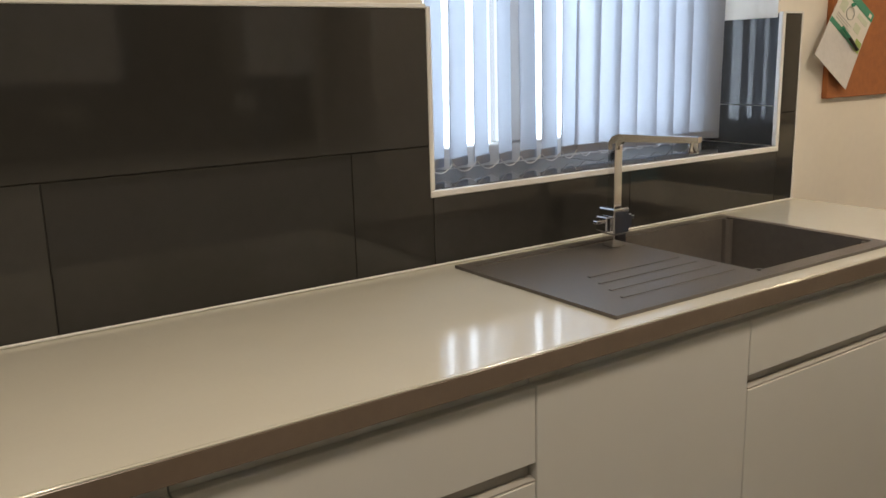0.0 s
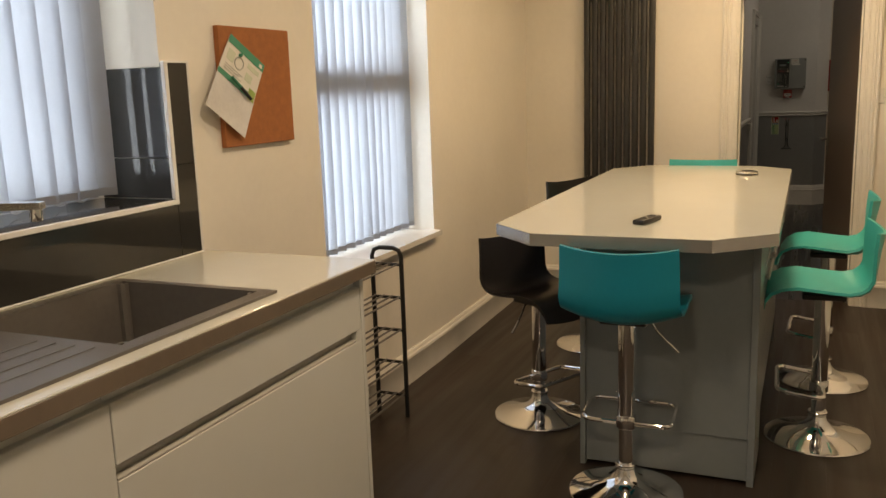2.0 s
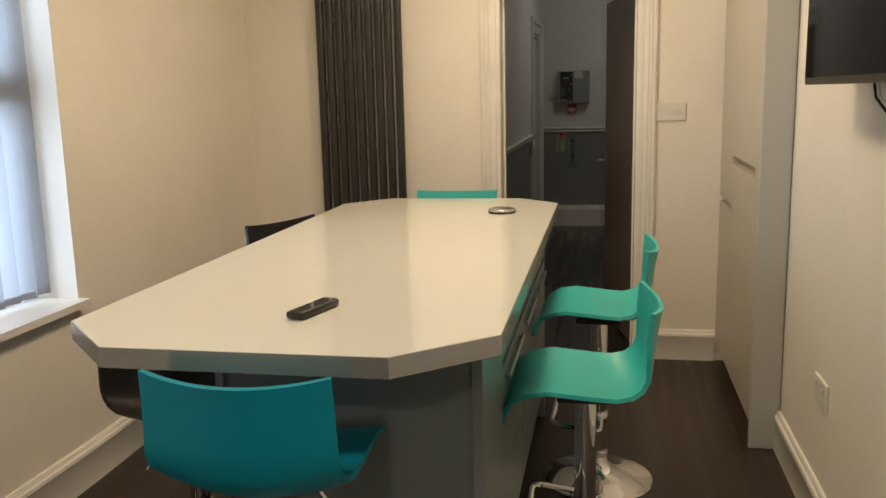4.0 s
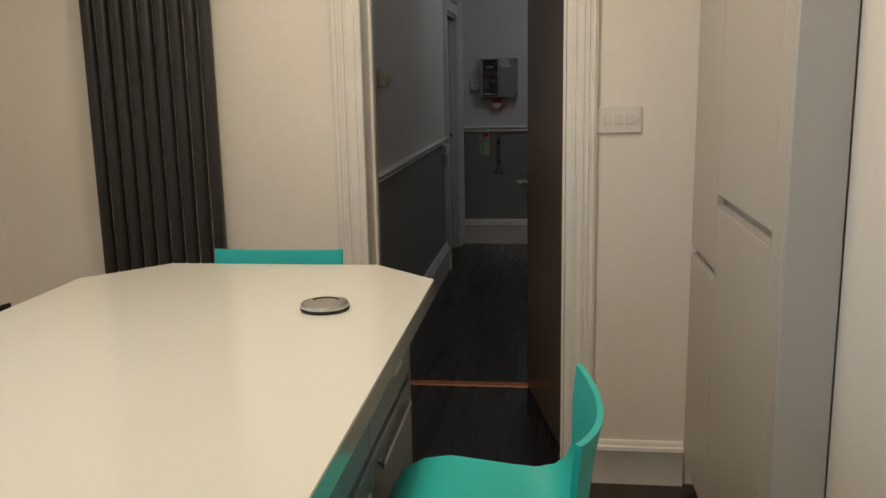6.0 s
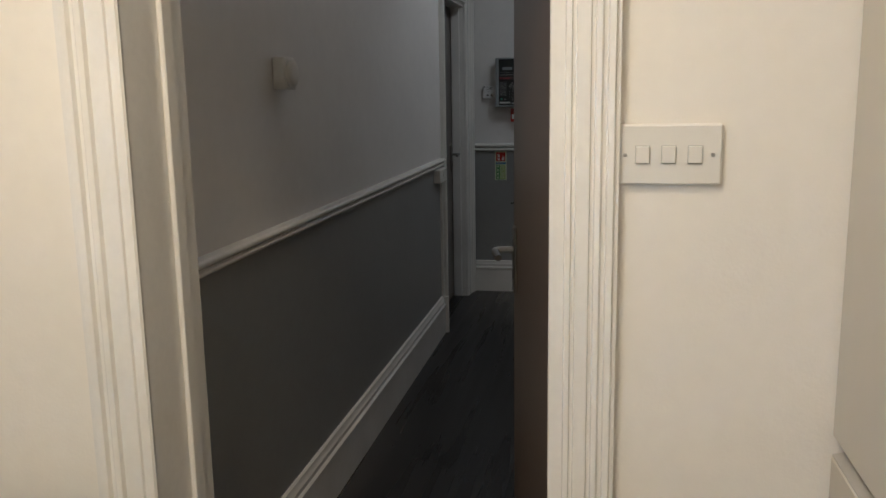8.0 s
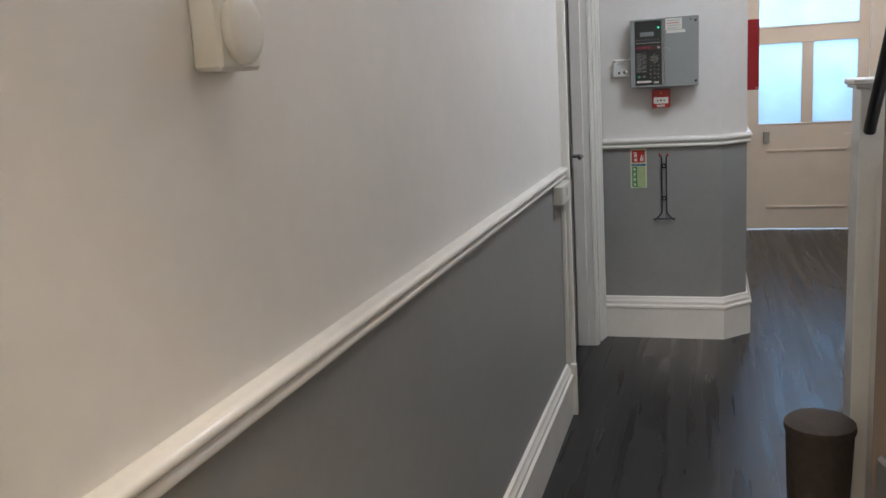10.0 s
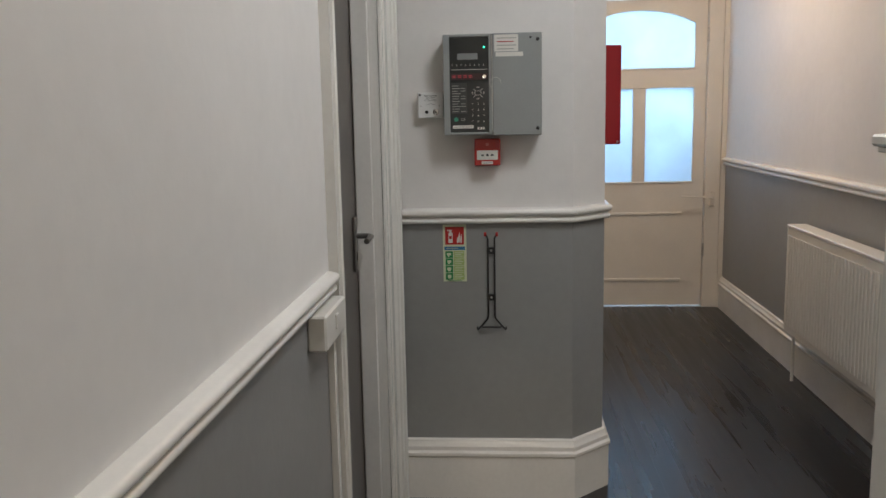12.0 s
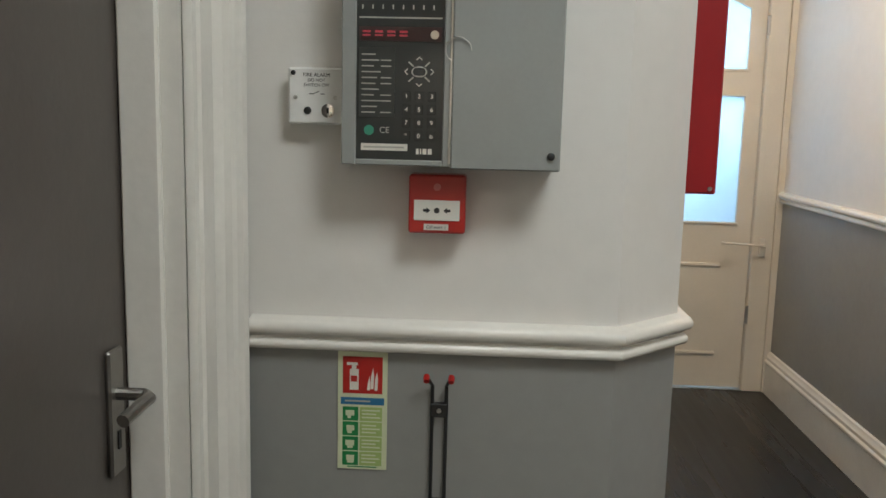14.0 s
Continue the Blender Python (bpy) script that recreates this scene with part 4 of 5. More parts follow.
for z in (0.10, 0.245, 0.385, 0.525, 0.665):
    for k in range(4):
        y = RY0 + 0.008 + k * (RY1 - RY0 - 0.016) / 3
        part("wire", tube(bmesh.new(), [(RX0, y, z + 0.006), (RX1, y, z + 0.006)], 0.0042, 6), WIRE, rk)

# ---- island ----
isl = thing("kitchen_island", "grey panelled island with drawers under a cream clipped-corner top", "island", (4.24, 0.37, 0))
TOP = [(3.251, 0.943), (3.080, 0.768), (3.080, 0.197), (3.248, 0.014), (5.229, 0.018), (5.393, 0.194), (5.393, 0.775), (5.198, 0.943)]
cx0, cy0 = 4.24, 0.48


def inset(pts, d):
    out = []
    n = len(pts)
    for i in range(n):
        p, a, c = Vector(pts[i]), Vector(pts[i - 1]), Vector(pts[(i + 1) % n])
        e1, e2 = (p - a).normalized(), (c - p).normalized()
        n1, n2 = Vector((-e1.y, e1.x)), Vector((-e2.y, e2.x))
        nn = (n1 + n2).normalized()
        out.append(tuple(p + nn * d / nn.dot(n1)))
    return out


IT = 0.903
ins = inset(TOP, 0.0022)
part("top", prism(bmesh.new(), ins, IT - 0.040, IT), ISL_TOP, isl, "cream gloss laminate top")
for i in range(8):
    a, c, a2, c2 = TOP[i], TOP[(i + 1) % 8], inset(TOP, 0.0021)[i], inset(TOP, 0.0021)[(i + 1) % 8]
    part("edging", prism(bmesh.new(), [a, c, c2, a2], IT - 0.041, IT - 0.0012), ISL_EDGE, isl, "worn pale edging strip")
IX0, IX1, IY0, IY1 = 3.347, 5.135, 0.068, 0.668
part("carcass", B(IX0 + 0.03, IY0 + 0.025, 0.15, IX1 - 0.02, IY1 - 0.02, IT - 0.041), ISL_GREY, isl)
part("end_panel", B(IX0 + 0.012, IY0 + 0.024, 0.165, IX0 + 0.030, IY1 - 0.019, IT - 0.041, b=0.001), ISL_GREY, isl)
part("kick_panel", B(IX0 + 0.018, IY0 + 0.024, 0.012, IX0 + 0.032, IY1 - 0.019, 0.163, b=0.001), ISL_GREY, isl)
part("side_panel", B(IX0, IY0, 0, IX0 + 0.34, IY0 + 0.023, IT - 0.041, b=0.001), ISL_GREY, isl)
part("side_panel", B(IX0, IY1 - 0.018, 0, IX1, IY1, IT - 0.041, b=0.001), ISL_GREY, isl)
part("end_panel", B(IX1 - 0.019, IY0 + 0.002, 0, IX1, IY1 - 0.019, IT - 0.041, b=0.001), ISL_GREY, isl)
part("kick_panel", B(IX0 + 0.341, IY0 + 0.05, 0, IX1 - 0.02, IY0 + 0.065, 0.149), ISL_GREY, isl)
xs = [IX0 + 0.342, 4.19, 4.66, IX1 - 0.020]
for a, c in zip(xs, xs[1:]):
    for z0, z1 in ((0.152, 0.415), (0.417, 0.680), (0.700, 0.858)):
        part("drawer_front", B(a + 0.002, IY0 + 0.002, z0 + 0.001, c - 0.002, IY0 + 0.023, z1 - 0.001, b=0.0015), ISL_GREY, isl)
    part("handle", B(a + 0.06, IY0 - 0.014, 0.640, c - 0.06, IY0 - 0.006, 0.652, b=0.002), BRUSHED, isl)
    for px in (a + 0.08, c - 0.08):
        part("handle_post", B(px - 0.005, IY0 - 0.007, 0.642, px + 0.005, IY0 + 0.003, 0.650), BRUSHED, isl)
plate("wall_socket", "white socket plate on the island side", 4.945, 0.79, 0.086, 0.052, "y", IY0 + 0.002, -1, [(0, 0, 0.02, 0.02)])
gm = thing("pop_up_socket", "round silver pop-up socket cap on the island top", "socket", (4.937, 0.22, IT))
part("rim", lathe(bmesh.new(), [(0.050, IT), (0.054, IT + 0.004), (0.052, IT + 0.008), (0.044, IT + 0.010)], 4.937, 0.22, 40), BLACK, gm)
part("cap", lathe(bmesh.new(), [(0.052, IT + 0.007), (0.0525, IT + 0.012), (0.050, IT + 0.016), (0.045, IT + 0.0178), (0.020, IT + 0.0182)], 4.937, 0.22, 40), BRUSHED, gm, "polished silver cap")
part("slot", tube(bmesh.new(), [(4.937 + 0.030 * math.cos(radians(a)), 0.22 + 0.030 * math.sin(radians(a)), IT + 0.0180) for a in range(-70, 71, 14)], 0.0022, 6), BLACK, gm, "dark finger slot")
rmx, rmy, rma = 3.375, 0.440, 75
rm = thing("remote_control", "black television remote lying on the island", "remote", (rmx, rmy, IT), rz=rma)
part("shell", B(-0.022, -0.072, 0.001, 0.022, 0.072, 0.018, b=0.006, seg=2), BLACK, rm, local=True)
for i in range(3):
    for j in range(7):
        part("button", B(-0.014 + 0.010 * i, -0.055 + 0.014 * j, 0.018, -0.008 + 0.010 * i, -0.047 + 0.014 * j, 0.0192, b=0.0005), PRINT_GREY if (i + j) % 5 == 0 else INK, rm, local=True)

# ---- bar stools ----
SHELL = [(0.205, 0.535), (0.200, 0.565), (0.180, 0.595), (0.145, 0.614), (0.095, 0.622), (0.04, 0.617), (-0.02, 0.603), (-0.075, 0.590), (-0.115, 0.590), (-0.146, 0.608), (-0.166, 0.645), (-0.174, 0.700), (-0.182, 0.765), (-0.195, 0.830)]


def stool(label, lift, material, at, rz, bow=0.036):
    ob = thing("bar_stool", label, "bar stool", (*at, 0), rz=rz, group="bar stools round the island")
    pts = SHELL
    n, wN = len(pts), 14
    bm = bmesh.new()
    rows = []
    for i, (px, pz) in enumerate(pts):
        f = i / (n - 1)
        half_w = 0.192 - 0.030 * max(0, 1 - f * 3) ** 2 - 0.008 * max(0, f - 0.66) / 0.34
        row = []
        for k in range(wN + 1):
            s = 2 * k / wN - 1
            back = max(0.0, (f - 0.62) / 0.38)
            row.append(bm.verts.new((px + bow * back * s * s, half_w * s, pz + lift + (0.014 * (1 - back) + 0.034 * max(0.0, 1 - abs(f - 0.66) / 0.26) + 0.45 * bow * back) * s * s)))
        rows.append(row)
    for i in range(n - 1):
        for k in range(wN):
            bm.faces.new((rows[i][k], rows[i][k + 1], rows[i + 1][k + 1], rows[i + 1][k]))
    bmesh.ops.recalc_face_normals(bm, faces=bm.faces[:])
    bmesh.ops.solidify(bm, geom=bm.faces[:], thickness=0.011)
    seat = part("seat_shell", bm, material, ob, local=True)
    z = 0.590 + lift
    part("seat_plate", B(-0.075, -0.075, z - 0.016, 0.075, 0.075, z + 0.006, b=0.004), BLACK, ob, local=True)
    part("base", lathe(bmesh.new(), [(0.190, 0.0), (0.193, 0.004), (0.190, 0.009), (0.165, 0.016), (0.120, 0.027), (0.080, 0.040), (0.050, 0.056), (0.036, 0.076), (0.031, 0.095)], seg=56), CHROME, ob, "polished chrome trumpet base", local=True)
    part("collar", lathe(bmesh.new(), [(0.034, 0.093), (0.036, 0.097), (0.036, 0.106), (0.033, 0.110)], seg=32), CHROME, ob, local=True)
    part("lower_tube", lathe(bmesh.new(), [(0.0245, 0.10), (0.0245, 0.30)], seg=28), CHROME, ob, local=True)
    part("column", lathe(bmesh.new(), [(0.027, 0.235 + max(lift, -0.06)), (0.029, 0.238 + max(lift, -0.06)), (0.029, z - 0.012)], seg=28), CHROME, ob, "chrome gas lift column", local=True)
    zf = 0.222 + max(lift, -0.045)
    hw, x0, x1, c = 0.148, -0.012, 0.150, 0.035
    loop = [(x0, -0.03), (x0, -hw + c)] + arc(x0 + c, -hw + c, c, 180, 270, 4)[1:] + arc(x1 - c, -hw + c, c, 270, 360, 4) + arc(x1 - c, hw - c, c, 0, 90, 4) + arc(x0 + c, hw - c, c, 90, 180, 4) + [(x0, 0.03)]
    part("footrest", tube(bmesh.new(), [(x, y, zf + 0.02 * (x / x1)) for x, y in loop], 0.0085, 10), CHROME, ob, "chrome footrest loop", local=True)
    part("clamp", lathe(bmesh.new(), [(0.033, zf - 0.02), (0.034, zf - 0.018), (0.034, zf + 0.018), (0.033, zf + 0.02)], seg=28), CHROME, ob, local=True)
    part("lever", tube(bmesh.new(), [(0.0, -0.03, z - 0.010), (0.0, -0.080, z - 0.016), (0.003, -0.100, z - 0.05), (0.012, -0.165, z - 0.115)], 0.0045, 8), CHROME, ob, local=True)
    return ob


stool("teal plastic bar stool with chrome base, tucked under the island end", 0.034, TEAL, (3.178, 0.468), 0)
stool("black plastic bar stool with chrome base beside the island", -0.080, BLACK_SEAT, (3.755, 0.945), -118)
stool("black plastic bar stool with chrome base at the island's long side", 0.035, BLACK_SEAT, (4.80, 0.965), -116)
stool("turquoise plastic bar stool with chrome base, near the drawers", -0.012, MINT, (3.870, -0.132), 92)
stool("turquoise plastic bar stool with chrome base, beside the island drawers", 0.012, MINT, (4.560, -0.160), 88)
stool("teal plastic bar stool with its back to the doorway", 0.096, MINT, (5.275, 0.49), 180, 0.012)

# ---- column radiator ----
cr_ = thing("column_radiator", "tall anthracite vertical column radiator on the cream wall", "radiator", (XF, 1.075, 0.25))
for k in range(9):
    y = 0.866 + k * 0.05125
    tb = bmesh.new()
    bx(tb, XF - 0.056, y - 0.019, 0.30, XF - 0.018, y + 0.019, 2.08, b=0.012, seg=3)
    part("column", tb, RAD, cr_)
for z in (0.29, 2.05):
    part("header", B(XF - 0.050, 0.850, z, XF - 0.024, 1.295, z + 0.045, b=0.008, seg=2), RAD, cr_)
for y, z in ((0.95, 0.5), (1.24, 0.5), (0.95, 1.9), (1.24, 1.9)):
    part("bracket", B(XF - 0.022, y - 0.015, z - 0.02, XF, y + 0.015, z + 0.02), RAD, cr_)

# ---- tall cabinets ----
YC = -0.724
tc = thing("tall_cabinet", "cream satin handleless tall unit built into the wall", "cabinet", (5.45, -1.0, 0))
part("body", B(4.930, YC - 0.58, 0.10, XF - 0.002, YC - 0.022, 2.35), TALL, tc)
part("end_panel", B(4.902, YR + 0.002, 0.0, 4.924, YC, 2.36, b=0.0015), TALL_END_DAYLIT, tc)
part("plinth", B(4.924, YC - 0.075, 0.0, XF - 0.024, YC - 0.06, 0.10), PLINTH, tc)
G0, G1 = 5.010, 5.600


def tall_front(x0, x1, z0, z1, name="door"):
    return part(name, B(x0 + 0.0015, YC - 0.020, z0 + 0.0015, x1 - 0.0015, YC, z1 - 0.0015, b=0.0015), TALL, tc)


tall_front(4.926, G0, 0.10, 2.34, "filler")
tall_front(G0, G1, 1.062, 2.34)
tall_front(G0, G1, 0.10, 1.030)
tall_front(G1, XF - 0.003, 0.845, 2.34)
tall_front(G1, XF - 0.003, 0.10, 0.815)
for x0, x1, z0, z1 in ((G0, G1, 1.030, 1.062), (G1, XF - 0.003, 0.815, 0.845)):
    part("handle", bx(prism(bmesh.new(), [(YC - 0.001, z0), (YC - 0.001, z0 + 0.003), (YC - 0.017, z0 + 0.007), (YC - 0.019, z0)], x0 + 0.002, x1 - 0.002, "x"), x0 + 0.002, YC - 0.0195, z0, x1 - 0.002, YC - 0.019, z1), UNIT_IN, tc, "recessed finger groove")

# ---- television ----
tv = thing("television", "black flat television on a wall bracket", "television", (4.1, YR, 1.36))
VX0, VX1, VZ0, VZ1, VY = 3.10, 4.15, 1.364, 1.98, -0.700
part("back", B(VX0 + 0.10, VY - 0.055, VZ0 + 0.06, VX1 - 0.10, VY - 0.026, VZ1 - 0.10, b=0.01), BLACK, tv)
part("bezel", B(VX0, VY - 0.026, VZ0, VX1, VY - 0.001, VZ1, b=0.004), BLACK, tv)
part("screen", B(VX0 + 0.012, VY - 0.0015, VZ0 + 0.018, VX1 - 0.012, VY + 0.0008, VZ1 - 0.012), SCREEN, tv)
part("bracket", B(3.5, YR, 1.5, 3.8, VY - 0.055, 1.85, b=0.003), BLACK_METAL, tv)
for j, (xx, sag) in enumerate(((3.66, 0.10), (3.69, 0.13))):
    cab = [(xx, VY - 0.045, VZ0 + 0.02), (xx - 0.01, VY - 0.05, VZ0 - 0.03), (xx - 0.05, YR + 0.02, VZ0 - sag), (xx - 0.11, YR + 0.016, VZ0 - sag + 0.01), (xx - 0.13, YR + 0.016, VZ0 - 0.02)]
    part("cable", tube(bmesh.new(), cab, 0.0032, 8), BLACK if j else PLATE, tv)
part("plug", B(3.45, YR + 0.002, 1.28, 3.50, YR + 0.03, 1.34, b=0.004), BLACK, tv)

# ceiling lamps
for lx, ly, _ in KITCHEN_LAMPS:
    cl = thing("ceiling_light", "round white recessed ceiling light", "ceiling light", (lx, ly, HK), group="kitchen ceiling lights")
    part("rim", lathe(bmesh.new(), [(0.20, HK - 0.0005), (0.20, HK - 0.012), (0.17, HK - 0.014)], lx, ly, 32), PLATE, cl)
# rims placed at the hall lamps, out of view; second and third are added
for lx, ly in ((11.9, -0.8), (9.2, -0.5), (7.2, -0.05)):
    cl = thing("ceiling_light", "round white ceiling light rim, unseen, added at a hall lamp", "ceiling light", (lx, ly, HH), group="hall ceiling lights")
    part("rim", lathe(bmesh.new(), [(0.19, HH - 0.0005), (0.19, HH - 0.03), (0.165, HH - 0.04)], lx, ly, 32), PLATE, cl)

# ---- second run of units, seen in the tiles' reflection ----
YB = -1.45
for i, (a, b) in enumerate(((-0.6, 0.0), (0.0, 0.6), (0.6, 1.2), (1.2, 1.8), (1.8, 2.44))):
    u = thing("base_cabinet", "cream satin plain door kitchen unit on the opposite side", "cabinet", ((a + b) / 2, YB + 0.3, 0), group="opposite base units")
    part("body", B(a + 0.001, YB + 0.002, 0.15, b - 0.001, YB + 0.56, 0.868), UNIT, u)
    part("door", B(a + 0.002, YB + 0.561, 0.152, b - 0.002, YB + 0.58, 0.843, b=0.0015), UNIT, u)
    part("plinth", B(a, YB + 0.49, 0, b, YB + 0.506, 0.15), PLINTH, u)
w2 = thing("worktop", "cream gloss worktop on the opposite side", "worktop", (0.9, YB + 0.3, 0.87))
part("slab", B(-0.6, YB + 0.002, 0.870, 2.448, YB + 0.605, 0.910, b=0.002), QUARTZ, w2)
sb = thing("tiled_splashback", "dark gloss tiled splashback over the opposite worktop", "tiles", (0.9, YB, 0.91), kind="structure")
for k in range(5):
    part("tile", B(-0.6 + 0.6 * k + 0.001, YB + 0.001, 0.912, 0.0 + 0.6 * k - 0.001, YB + 0.010, 1.298, b=0.001), TILE, sb)
part("tile", B(1.23, YB + 0.001, 1.30, 1.85, YB + 0.010, 1.80, b=0.001), TILE, sb)
for a, b in ((0.0, 0.40), (0.405, 0.805), (0.81, 1.228), (1.856, 2.24)):
    u = thing("wall_cabinet", "cream satin wall unit on the opposite side", "cabinet", ((a + b) / 2, YB + 0.16, 1.30), group="opposite wall units")
    part("body", B(a + 0.001, YB + 0.0005, 1.302, b - 0.001, YB + 0.315, 2.05), UNIT, u)
    part("door", B(a + 0.002, YB + 0.316, 1.302, b - 0.002, YB + 0.335, 2.048, b=0.0015), UNIT, u)
for xx in (0.932, 1.05):
    plate("wall_socket", "white single socket on the dark splashback", xx, 1.139, 0.086, 0.086, "y", YB + 0.010, 1, [(0.0, 0.02, 0.012, 0.018)], "splashback sockets")
plate("wall_socket", "white double socket on the dark splashback", 1.955, 1.15, 0.146, 0.086, "y", YB + 0.010, 1, [(-0.045, 0.02, 0.012, 0.018), (0.045, 0.02, 0.012, 0.018)], "splashback sockets")

# ---- hall things ----
sd = thing("alarm_sounder", "cream square wall alarm sounder with round front", "alarm sounder", (7.03, YL, 1.358))
part("box", B(6.985, YL - 0.036, 1.358, 7.072, YL, 1.446, b=0.004), PLATE, sd)
part("dome", lathe(bmesh.new(), [(0.038, 0.0), (0.038, 0.006), (0.0365, 0.010), (0.032, 0.013), (0.022, 0.0145), (0.010, 0.015)], 0, 0, 28, m=pose(7.0285, YL - 0.036, 1.402, 90)), PLATE, sd)
hr = thing("door_holder", "white battery door release box under the dado rail", "door holder", (9.2, YL, 0.885))
part("box", B(9.175, YL - 0.037, 0.868, 9.372, YL, 0.938, b=0.004), PLATE, hr)
part("button", B(9.262, YL - 0.041, 0.892, 9.286, YL - 0.036, 0.922, b=0.002), PLATE, hr)
single("cable_trunking", bx(bx(bmesh.new(), 9.345, YL - 0.016, 0.0, 9.365, YL, 0.93, b=0.002), 9.345, YL - 0.040, 0.0, 9.367, YL - 0.015, 0.21, b=0.002), GLOSS_WHITE, "white painted cable trunking running down to the skirting", "trunking")

# fire alarm panel: W is the wall's face
PX, PY0, PY1, PZ0, PZ1 = XB - 0.085, 0.006, 0.312, 1.248, 1.558
ap = thing("fire_alarm_panel", "grey metal fire alarm panel with a dark keypad window", "alarm panel", (XB, 0.16, PZ0))
part("case", B(PX + 0.012, PY0, PZ0, XB, PY1, PZ1, b=0.004), PANEL_GREY, ap)
PM = 0.158
part("lid", B(PX, PY0 - 0.001, PZ0 - 0.003, PX + 0.0115, PM, PZ1 + 0.001, b=0.002), PANEL_GREY, ap)
fr = bmesh.new()
for y0, y1, z0, z1 in ((PM + 0.002, PM + 0.012, PZ0, PZ1), (PY1 - 0.020, PY1, PZ0, PZ1), (PM + 0.012, PY1 - 0.020, PZ0, PZ0 + 0.008), (PM + 0.012, PY1 - 0.020, PZ1 - 0.008, PZ1)):
    bx(fr, PX + 0.001, y0, z0, PX + 0.0115, y1, z1, b=0.0015)
part("window_frame", fr, PANEL_GREY, ap)
KY0, KY1 = PM + 0.012, PY1 - 0.020
kp = part("keypad", B(PX + 0.006, KY0, PZ0 + 0.008, PX + 0.0118, KY1, PZ1 - 0.008), PANEL_DARK, ap, "dark keypad field")


def fy(u):
    """Across the keypad, from its left edge as one faces it."""
    return KY1 - u * (KY1 - KY0)


def fz(v):
    return PZ1 - 0.008 - v * (PZ1 - PZ0 - 0.016)


def on_panel(name, u0, u1, v0, v1, material, parent=None, d=0.0012, b=0.0):
    return part(name, B(PX + 0.006 - d, fy(u1), fz(v1), PX + 0.006, fy(u0), fz(v0), b=b), material, parent or ap)


on_panel("display", 0.20, 0.72, 0.17, 0.235, LCD)
on_panel("header_line", 0.03, 0.97, 0.335, 0.342, PRINT_GREY, d=0.0006)
on_panel("lamp_strip", 0.03, 0.97, 0.38, 0.445, mat("strip_brown", (0.035, 0.014, 0.014), 0.3))
for k in range(4):
    on_panel("led", 0.07 + 0.14 * k, 0.16 + 0.14 * k, 0.398, 0.408, LED_RED, d=0.0020)
    on_panel("led", 0.07 + 0.14 * k, 0.16 + 0.14 * k, 0.416, 0.424, LED_RED, d=0.0020)
on_panel("led", 0.86, 0.91, 0.10, 0.118, LED_GREEN, d=0.002)
part("key_switch", lathe(bmesh.new(), [(0.0065, 0), (0.006, 0.004)], 0, 0, 18, m=pose(PX + 0.006, fy(0.89), fz(0.415), 0, -90, 0)), CHROME, ap)
for k in range(8):
    on_panel("mark", 0.06 + 0.115 * k, 0.075 + 0.115 * k, 0.28, 0.300, PRINT_GREY, d=0.0005)
on_panel("field", 0.03, 0.44, 0.475, 0.80, mat("field_grey", (0.024, 0.028, 0.027), 0.3), d=0.0006)
for k in range(11):
    v = 0.505 + 0.027 * k
    on_panel("caption", 0.06, 0.06 + (0.16, 0.20, 0.14, 0.22, 0.18)[k % 5], v, v + 0.006, PRINT_GREY, d=0.0010)
    if k % 3:
        on_panel("caption", 0.28, 0.40, v, v + 0.006, PRINT_GREY, d=0.0010)
nav_y, nav_z = fy(0.72), fz(0.585)
part("ring", tube(bmesh.new(), [(PX + 0.0058, nav_y + 0.010 * math.cos(a), nav_z + 0.0065 * math.sin(a)) for a in [2 * math.pi * k / 20 for k in range(20)]], 0.0012, 5, True), PRINT_GREY, ap)
part("enter_key", B(PX + 0.0040, nav_y - 0.008, nav_z - 0.005, PX + 0.006, nav_y + 0.008, nav_z + 0.005, b=0.0012), PANEL_DARK, ap)
for a in (45, 135, 225, 315):
    c, s_ = math.cos(radians(a)), math.sin(radians(a))
    part("spoke", tube(bmesh.new(), [(PX + 0.0055, nav_y + 0.011 * c, nav_z + 0.010 * s_), (PX + 0.0055, nav_y + 0.021 * c, nav_z + 0.019 * s_)], 0.0012, 5), PRINT_GREY, ap)
for a in (0, 90, 180, 270):
    c, s_ = math.cos(radians(a)), math.sin(radians(a))
    tip = Vector((PX + 0.0052, nav_y + 0.020 * c, nav_z + 0.020 * s_))
    side = Vector((0, -s_, c)) * 0.004
    back = Vector((0, -c, -s_)) * 0.004
    part("arrow", tube(bmesh.new(), [tip + side + back, tip, tip - side + back], 0.0008, 5), PAPER, ap)
for r_ in range(4):
    for c_ in range(3):
        u, v = 0.58 + 0.145 * c_, 0.70 + 0.062 * r_
        key = on_panel("key", u - 0.045, u + 0.045, v - 0.022, v + 0.022, PANEL_DARK, d=0.0018, b=0.0006)
        digit = "123456789*0#"[3 * r_ + c_]
        lettering(digit, 0.0085, Matrix(((0, 0, -1, PX + 0.0041), (-1, 0, 0, fy(u)), (0, 1, 0, fz(v)), (0, 0, 0, 1))), PAPER, "digit", ap)
lettering("CE", 0.012, Matrix(((0, 0, -1, PX + 0.0050), (-1, 0, 0, fy(0.33)), (0, 1, 0, fz(0.862)), (0, 0, 0, 1))), PRINT_GREY, "mark", ap)
part("seal", lathe(bmesh.new(), [(0.007, 0), (0.007, 0.0008)], 0, 0, 18, m=pose(PX + 0.006, fy(0.15), fz(0.862), 0, -90, 0)), PRINT_GREEN, ap)
on_panel("label_strip", 0.06, 0.60, 0.925, 0.958, PAPER, d=0.0009)
on_panel("label_text", 0.09, 0.56, 0.938, 0.946, PRINT_GREY, d=0.0012)
